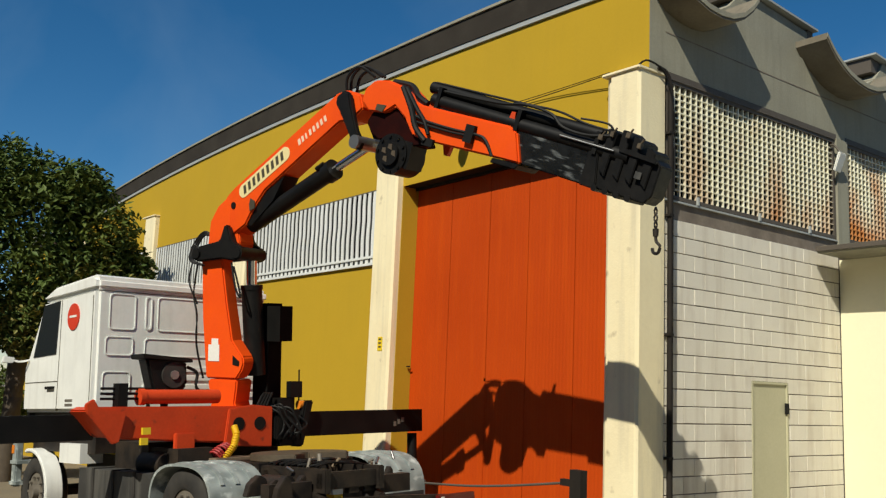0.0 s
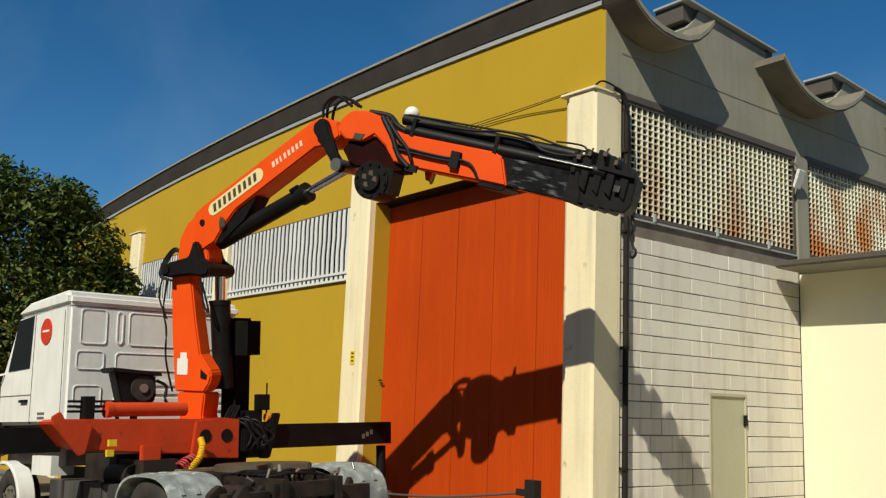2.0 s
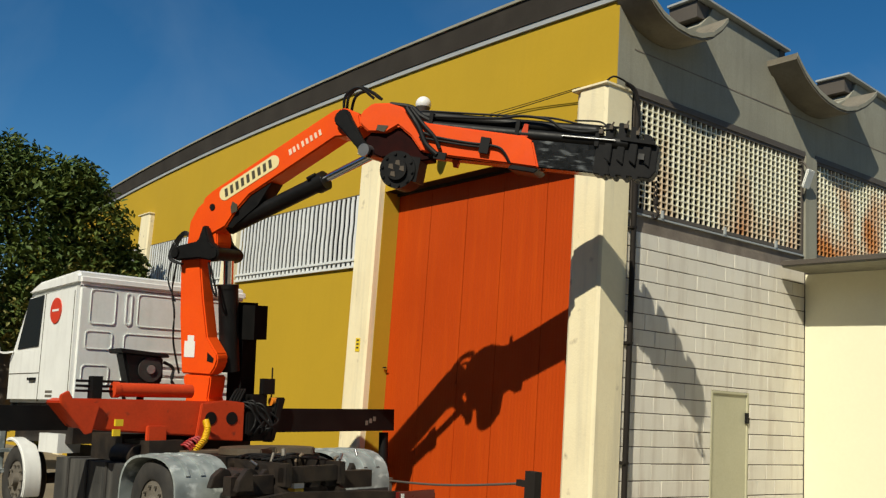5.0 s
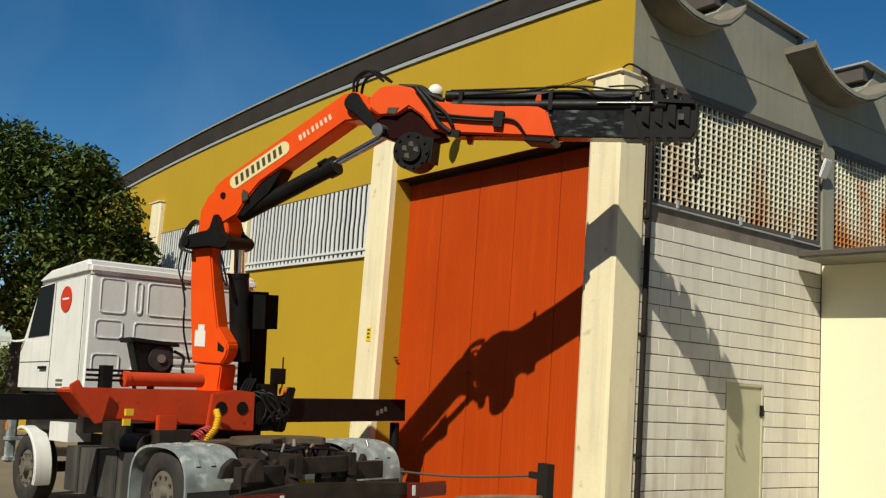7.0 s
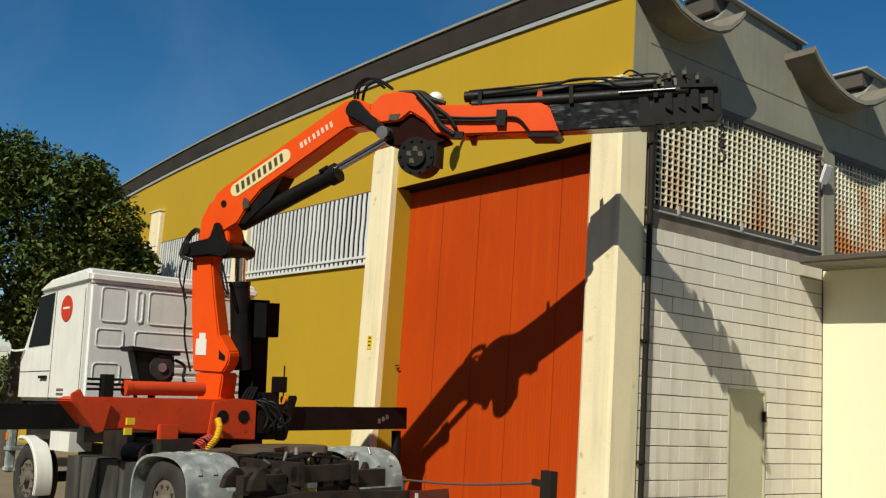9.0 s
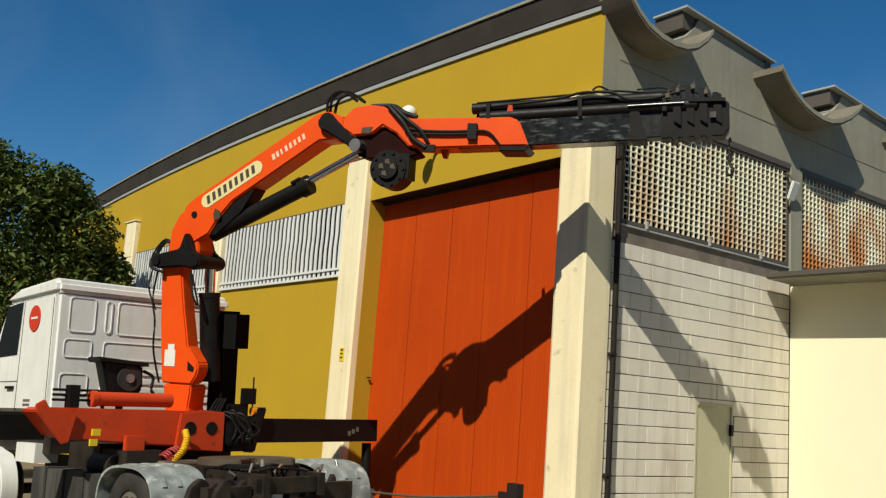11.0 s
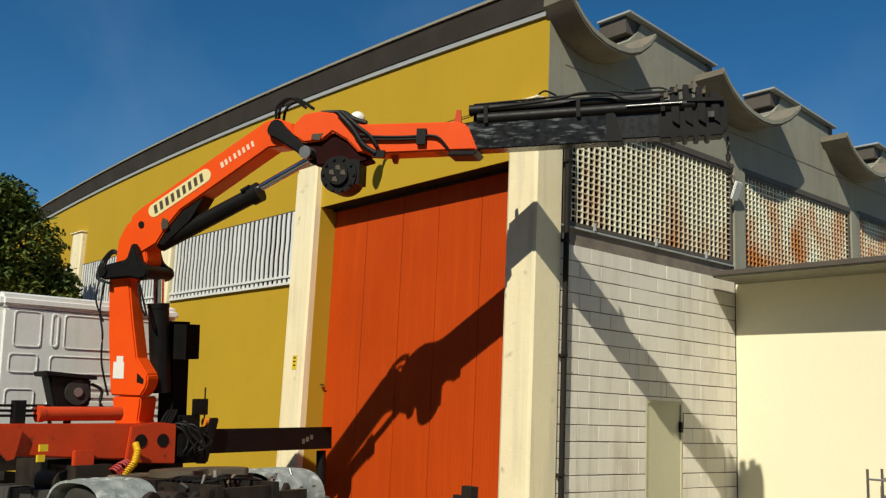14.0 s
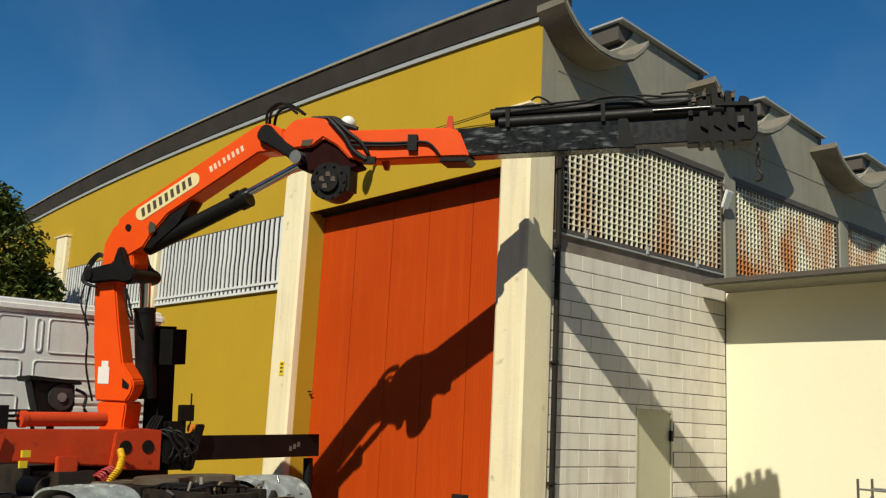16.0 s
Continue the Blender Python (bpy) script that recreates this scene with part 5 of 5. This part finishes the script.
# air hoses
def coil(name, path_pts, r, turns, wire, material, label):
    pts = [Vector(p) for p in path_pts]
    out = []
    n = turns * 10
    for i in range(n + 1):
        t = i / n * (len(pts) - 1)
        k = min(int(t), len(pts) - 2)
        c = pts[k].lerp(pts[k + 1], t - k)
        d_ = (pts[k + 1] - pts[k]).normalized()
        q = d_.to_track_quat("Z", "Y")
        a = 6.2832 * turns * i / n
        out.append(c + q @ Vector((r * math.cos(a), r * math.sin(a), 0)))
    bm = bmesh.new()
    rings = []
    for i, p in enumerate(out):
        d_ = (out[min(i + 1, n)] - out[max(i - 1, 0)]).normalized()
        q = d_.to_track_quat("Z", "Y")
        rings.append([bm.verts.new(p + q @ Vector((wire * math.cos(1.2566 * k), wire * math.sin(1.2566 * k), 0))) for k in range(5)])
    for a, b in zip(rings, rings[1:]):
        for k in range(5):
            bm.faces.new((a[k], a[(k + 1) % 5], b[(k + 1) % 5], b[k]))
    part(name, bm, material, truck, label, 0.0, True)


coil("air_hose", [(CX - 0.12, -0.50, 1.30), (CX - 0.12, -0.56, 1.20), (CX - 0.18, -0.60, 1.06), (CX - 0.36, -0.64, 0.90)], 0.036, 22, 0.012, YELLOW_HOSE, "coiled yellow air hose")
coil("air_hose", [(CX - 0.22, -0.50, 1.02), (CX - 0.36, -0.56, 0.98), (CX - 0.46, -0.58, 0.92)], 0.085, 6, 0.014, RED_HOSE, "coiled red air hose")

# tail: cross beam with lamps
bm = bmesh.new()
slab(bm, [(CX - 1.25, 0.40), (CX + 1.80, 0.34), (CX + 1.80, 0.46), (CX + 0.62, 0.54), (CX - 0.42, 0.58), (CX - 1.25, 0.50)], -2.86, -2.74)
slab(bm, [(-2.75, 0.57), (-1.9, 0.88), (-1.8, 0.86), (-2.75, 0.46)], CX + 0.34, CX + 0.44, "x")
slab(bm, [(-2.75, 0.57), (-1.9, 0.88), (-1.8, 0.86), (-2.75, 0.46)], CX - 0.44, CX - 0.34, "x")
part("tail_beam", bm, GREASE, truck, "rusty tail cross beam", 0.01)
for sx in (-1, 1):
    bm = bmesh.new()
    a = CX + (1.42 if sx > 0 else -0.98)
    box(bm, a - 0.30, a + 0.30, -2.92, -2.86, 0.33, 0.50)
    lamp = part("tail_lamp", bm, LAMP_RED, truck, "red tail lamp", 0.015)
    bm = bmesh.new()
    box(bm, a - 0.25 * sx - 0.02, a - 0.25 * sx + 0.03, -2.925, -2.86, 0.36, 0.48)
    part("lens", bm, WHITE_LABEL, lamp, "", 0.01)
bm = bmesh.new()
box(bm, CX - 0.25, CX - 0.11, -2.66, -2.54, 0.60, 0.76)
part("grease_can", bm, WHITE_LABEL, truck, "white can on the frame", 0.02)
bm = bmesh.new()
box(bm, CX - 0.24, CX - 0.12, -2.665, -2.535, 0.50, 0.60)
part("grease_can_base", bm, YELLOW_HOSE, truck, "", 0.01)

# pipes, brackets and rods over the tail of the frame
rng_tail = random.Random(12)
for k in range(9):
    y = -2.55 + 0.11 * k
    bm = bmesh.new()
    hose(bm, [(CX - 0.40, y, 0.90), (CX - 0.15 + rng_tail.uniform(-0.1, 0.1), y + rng_tail.uniform(-0.1, 0.1), 0.93), (CX + 0.15, y + rng_tail.uniform(-0.15, 0.15), 0.90 + rng_tail.uniform(0, 0.04)), (CX + 0.42, y + 0.1, 0.88)], rng_tail.uniform(0.010, 0.022), 6)
    part("brake_line", bm, CABLE, truck, "", 0.0, True)
for k in range(14):
    bm = bmesh.new()
    x, y = CX + rng_tail.uniform(-0.9, 0.95), rng_tail.uniform(-2.7, -1.9)
    w, d2, h2 = rng_tail.uniform(0.05, 0.14), rng_tail.uniform(0.04, 0.10), rng_tail.uniform(0.02, 0.08)
    slab(bm, [(x - w, 0.60), (x + w, 0.60), (x + w * 0.8, 0.74 + h2 * 0.6), (x + w * 0.2, 0.76 + h2), (x - w * 0.7, 0.72)], y, y + d2)
    part("bracket", bm, GREASE, truck, "", 0.008)
for k in range(10):
    bm = bmesh.new()
    x, y, z = CX + rng_tail.uniform(-0.5, 1.1), rng_tail.uniform(-2.6, -1.8), rng_tail.uniform(0.78, 0.92)
    rod(bm, (x, y, z), (x + rng_tail.uniform(-0.1, 0.1), y + rng_tail.uniform(-0.1, 0.1), z + rng_tail.uniform(0.02, 0.10)), rng_tail.uniform(0.012, 0.03), n=10)
    part("fitting", bm, (STEEL, RUSTY, RIM)[k % 3], truck, "", 0.0, True)
# dark gear under the crane base
bm = bmesh.new()
box(bm, CX - 0.95, CX - 0.40, 0.12, 1.0, 0.70, 1.12)
box(bm, CX - 0.40, CX + 0.98, 0.10, 0.62, 0.64, 1.12)
part("gear_box", bm, GREASE, truck, "dark greasy gear under the crane base", 0.03)
bm = bmesh.new()
rod(bm, (CX - 0.9, -0.3, 0.86), (CX - 0.9, 0.25, 0.86), 0.15, n=24)
part("air_bottle", bm, GREASE, truck, "", 0.0, True)
for sx in (-1, 1):
    bm = bmesh.new()
    rod(bm, (CX + sx * 0.62, -2.35, 0.70), (CX + sx * 0.62, -1.95, 0.70), 0.11, n=20)
    rod(bm, (CX + sx * 0.62, -2.38, 0.70), (CX + sx * 0.62, -2.35, 0.70), 0.07, n=16)
    part("brake_chamber", bm, GREASE, truck, "round greasy brake chamber", 0.0, True)

# ---- barrier in front of the door ----
b = thing("barrier", "low rusty barrier bar with a dark end post before the door", "barrier")
bm = bmesh.new()
box(bm, -0.26, -0.10, -1.02, -0.92, 0.05, 1.10)
box(bm, -0.42, -0.26, -1.0, -0.94, 0.92, 0.99)
part("post", bm, DARK_STEEL_SHADE, b, "dark steel end post", 0.01)
bm = bmesh.new()
hose(bm, [(-0.30, -0.97, 0.96), (-1.2, -0.98, 0.83), (-2.0, -1.0, 0.74), (-2.9, -1.02, 0.68)], 0.014, 8)
part("rod", bm, PIPE, b, "thin iron rod", 0.0, True)
bm = bmesh.new()
hose(bm, [(-0.15, -1.05, 0.74), (-0.9, -1.04, 0.64), (-1.6, -1.05, 0.52)], 0.03, 8)
part("lower_rail", bm, RUSTY, b, "", 0.0, True)
bm = bmesh.new()
box(bm, -2.96, -2.86, -1.07, -0.98, -0.1, 0.72)
part("post", bm, PIPE, b, "", 0.01)


b.location.x = 0.08


# ---- tree and far things ----
def leaves(centres, count, size, seed, spread):
    rng = random.Random(seed)
    verts, faces = [], []
    for _ in range(count):
        c, r = rng.choice(centres)
        while True:
            p = Vector((rng.uniform(-1, 1), rng.uniform(-1, 1), rng.uniform(-1, 1)))
            if 0.25 < p.length < 1:
                break
        p = Vector(c) + p * r * rng.uniform(0.75, spread)
        q = Euler((rng.uniform(-1, 1), rng.uniform(-1, 1), rng.uniform(0, 6.28))).to_matrix()
        s = size * rng.uniform(0.6, 1.4)
        k = len(verts)
        for u, v, w in ((-s, 0, 0), (0, -s * 0.45, s * 0.12), (s, 0, -0.1 * s), (0, s * 0.45, s * 0.12)):
            verts.append(p + q @ Vector((u, v, w)))
        faces.append((k, k + 1, k + 2, k + 3))
    me = bpy.data.meshes.new("leaves")
    me.from_pydata([tuple(v) for v in verts], [], faces)
    return me


def tree(x, y, z0, trunk_h, blobs, count, size, seed, label, yellow=0.15):
    t = thing("tree", label, "tree")
    t.location = (x, y, z0)
    bm = bmesh.new()
    hose(bm, [(0, 0, -0.1), (0.05, 0, trunk_h * 0.5), (0.0, 0.05, trunk_h)], 0.20, 10)
    for c, r in blobs:
        hose(bm, [(0, 0, trunk_h * 0.7), (c[0] * 0.4, c[1] * 0.4, (trunk_h * 0.7 + c[2]) / 2 + 0.2), c], 0.06, 6)
    part("trunk", bm, BARK, t, "", 0.0, True)
    for nm, m, cnt, sd in (("crown", LEAF, int(count * (1 - yellow)), seed), ("autumn_leaves", LEAF_YELLOW, int(count * yellow), seed + 1)):
        me = leaves(blobs if nm == "crown" else blobs[-5:], cnt, size, sd, 1.05)
        me.materials.append(m)
        ob = new(nm, me)
        ob.parent = t


rng = random.Random(8)
blobs = [((0, 0, 6.2), 1.7), ((-0.4, -1.6, 5.8), 1.6), ((0.3, 1.4, 5.6), 1.3), ((0.2, 2.2, 4.6), 1.0), ((-0.6, -0.6, 7.0), 1.2), ((0.5, 0.9, 6.7), 0.9),
         ((0.4, -1.9, 4.2), 1.5), ((0.4, 0.4, 4.4), 1.4), ((-0.5, -3.0, 5.2), 1.5), ((0.6, 1.6, 3.6), 0.9), ((0.5, 0.2, 3.2), 1.0), ((0.7, 1.3, 4.4), 0.8), ((0.9, 2.35, 3.9), 0.75), ((0.6, 2.2, 3.2), 0.7)]
tree(-14.9, -3.35, ground_z(-14.9), 3.6, [((c[0] * 0.85, c[1] * 0.93, c[2] * 0.85 + 0.73), r * 0.90) for c, r in blobs], 50000, 0.088, 3, "broad dark green tree with some yellowing leaves", 0.2)
blobs = [((rng.uniform(-1.5, 1.5), rng.uniform(-2.2, 2.2), rng.uniform(2.4, 6.0)), rng.uniform(0.9, 1.5)) for _ in range(11)]
tree(-24.0, -8.8, ground_z(-24), 3.0, blobs, 32000, 0.095, 21, "dense dark green tree behind the truck", 0.06)
hedge_blobs = [((rng.uniform(-0.9, 0.9), -7 + 0.55 * i + rng.uniform(-0.3, 0.3), rng.uniform(0.5, 1.9)), rng.uniform(0.7, 1.1)) for i in range(20)]
me = leaves(hedge_blobs, 26000, 0.085, 33, 1.05)
me.materials.append(LEAF)
hedge = tagged(new("hedge", me), "dark green hedge below the trees", "hedge", "", "stuff")
hedge.location = (-24.5, -4.5, ground_z(-24.5) + 0.2)
# pale house beyond the trees
h = thing("house", "pale low house far behind the trees", "house")
bm = bmesh.new()
box(bm, -62, -46, -30, 2, -2.5, 3.4)
part("wall", bm, FAR_WALL, h)
bm = bmesh.new()
slab(bm, [(-63, 3.4), (-45, 3.4), (-54, 5.4)], -31, 3, "y")
part("roof", bm, RUSTY, h)
for i in range(6):
    bm = bmesh.new()
    box(bm, -46.0, -45.96, -27 + 5 * i, -25.4 + 5 * i, 0.0, 1.6)
    part("window", bm, DARK, h)


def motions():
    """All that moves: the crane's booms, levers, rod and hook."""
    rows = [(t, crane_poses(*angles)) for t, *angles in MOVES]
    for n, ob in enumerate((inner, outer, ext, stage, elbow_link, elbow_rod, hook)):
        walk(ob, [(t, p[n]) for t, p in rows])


blocks()
motions()
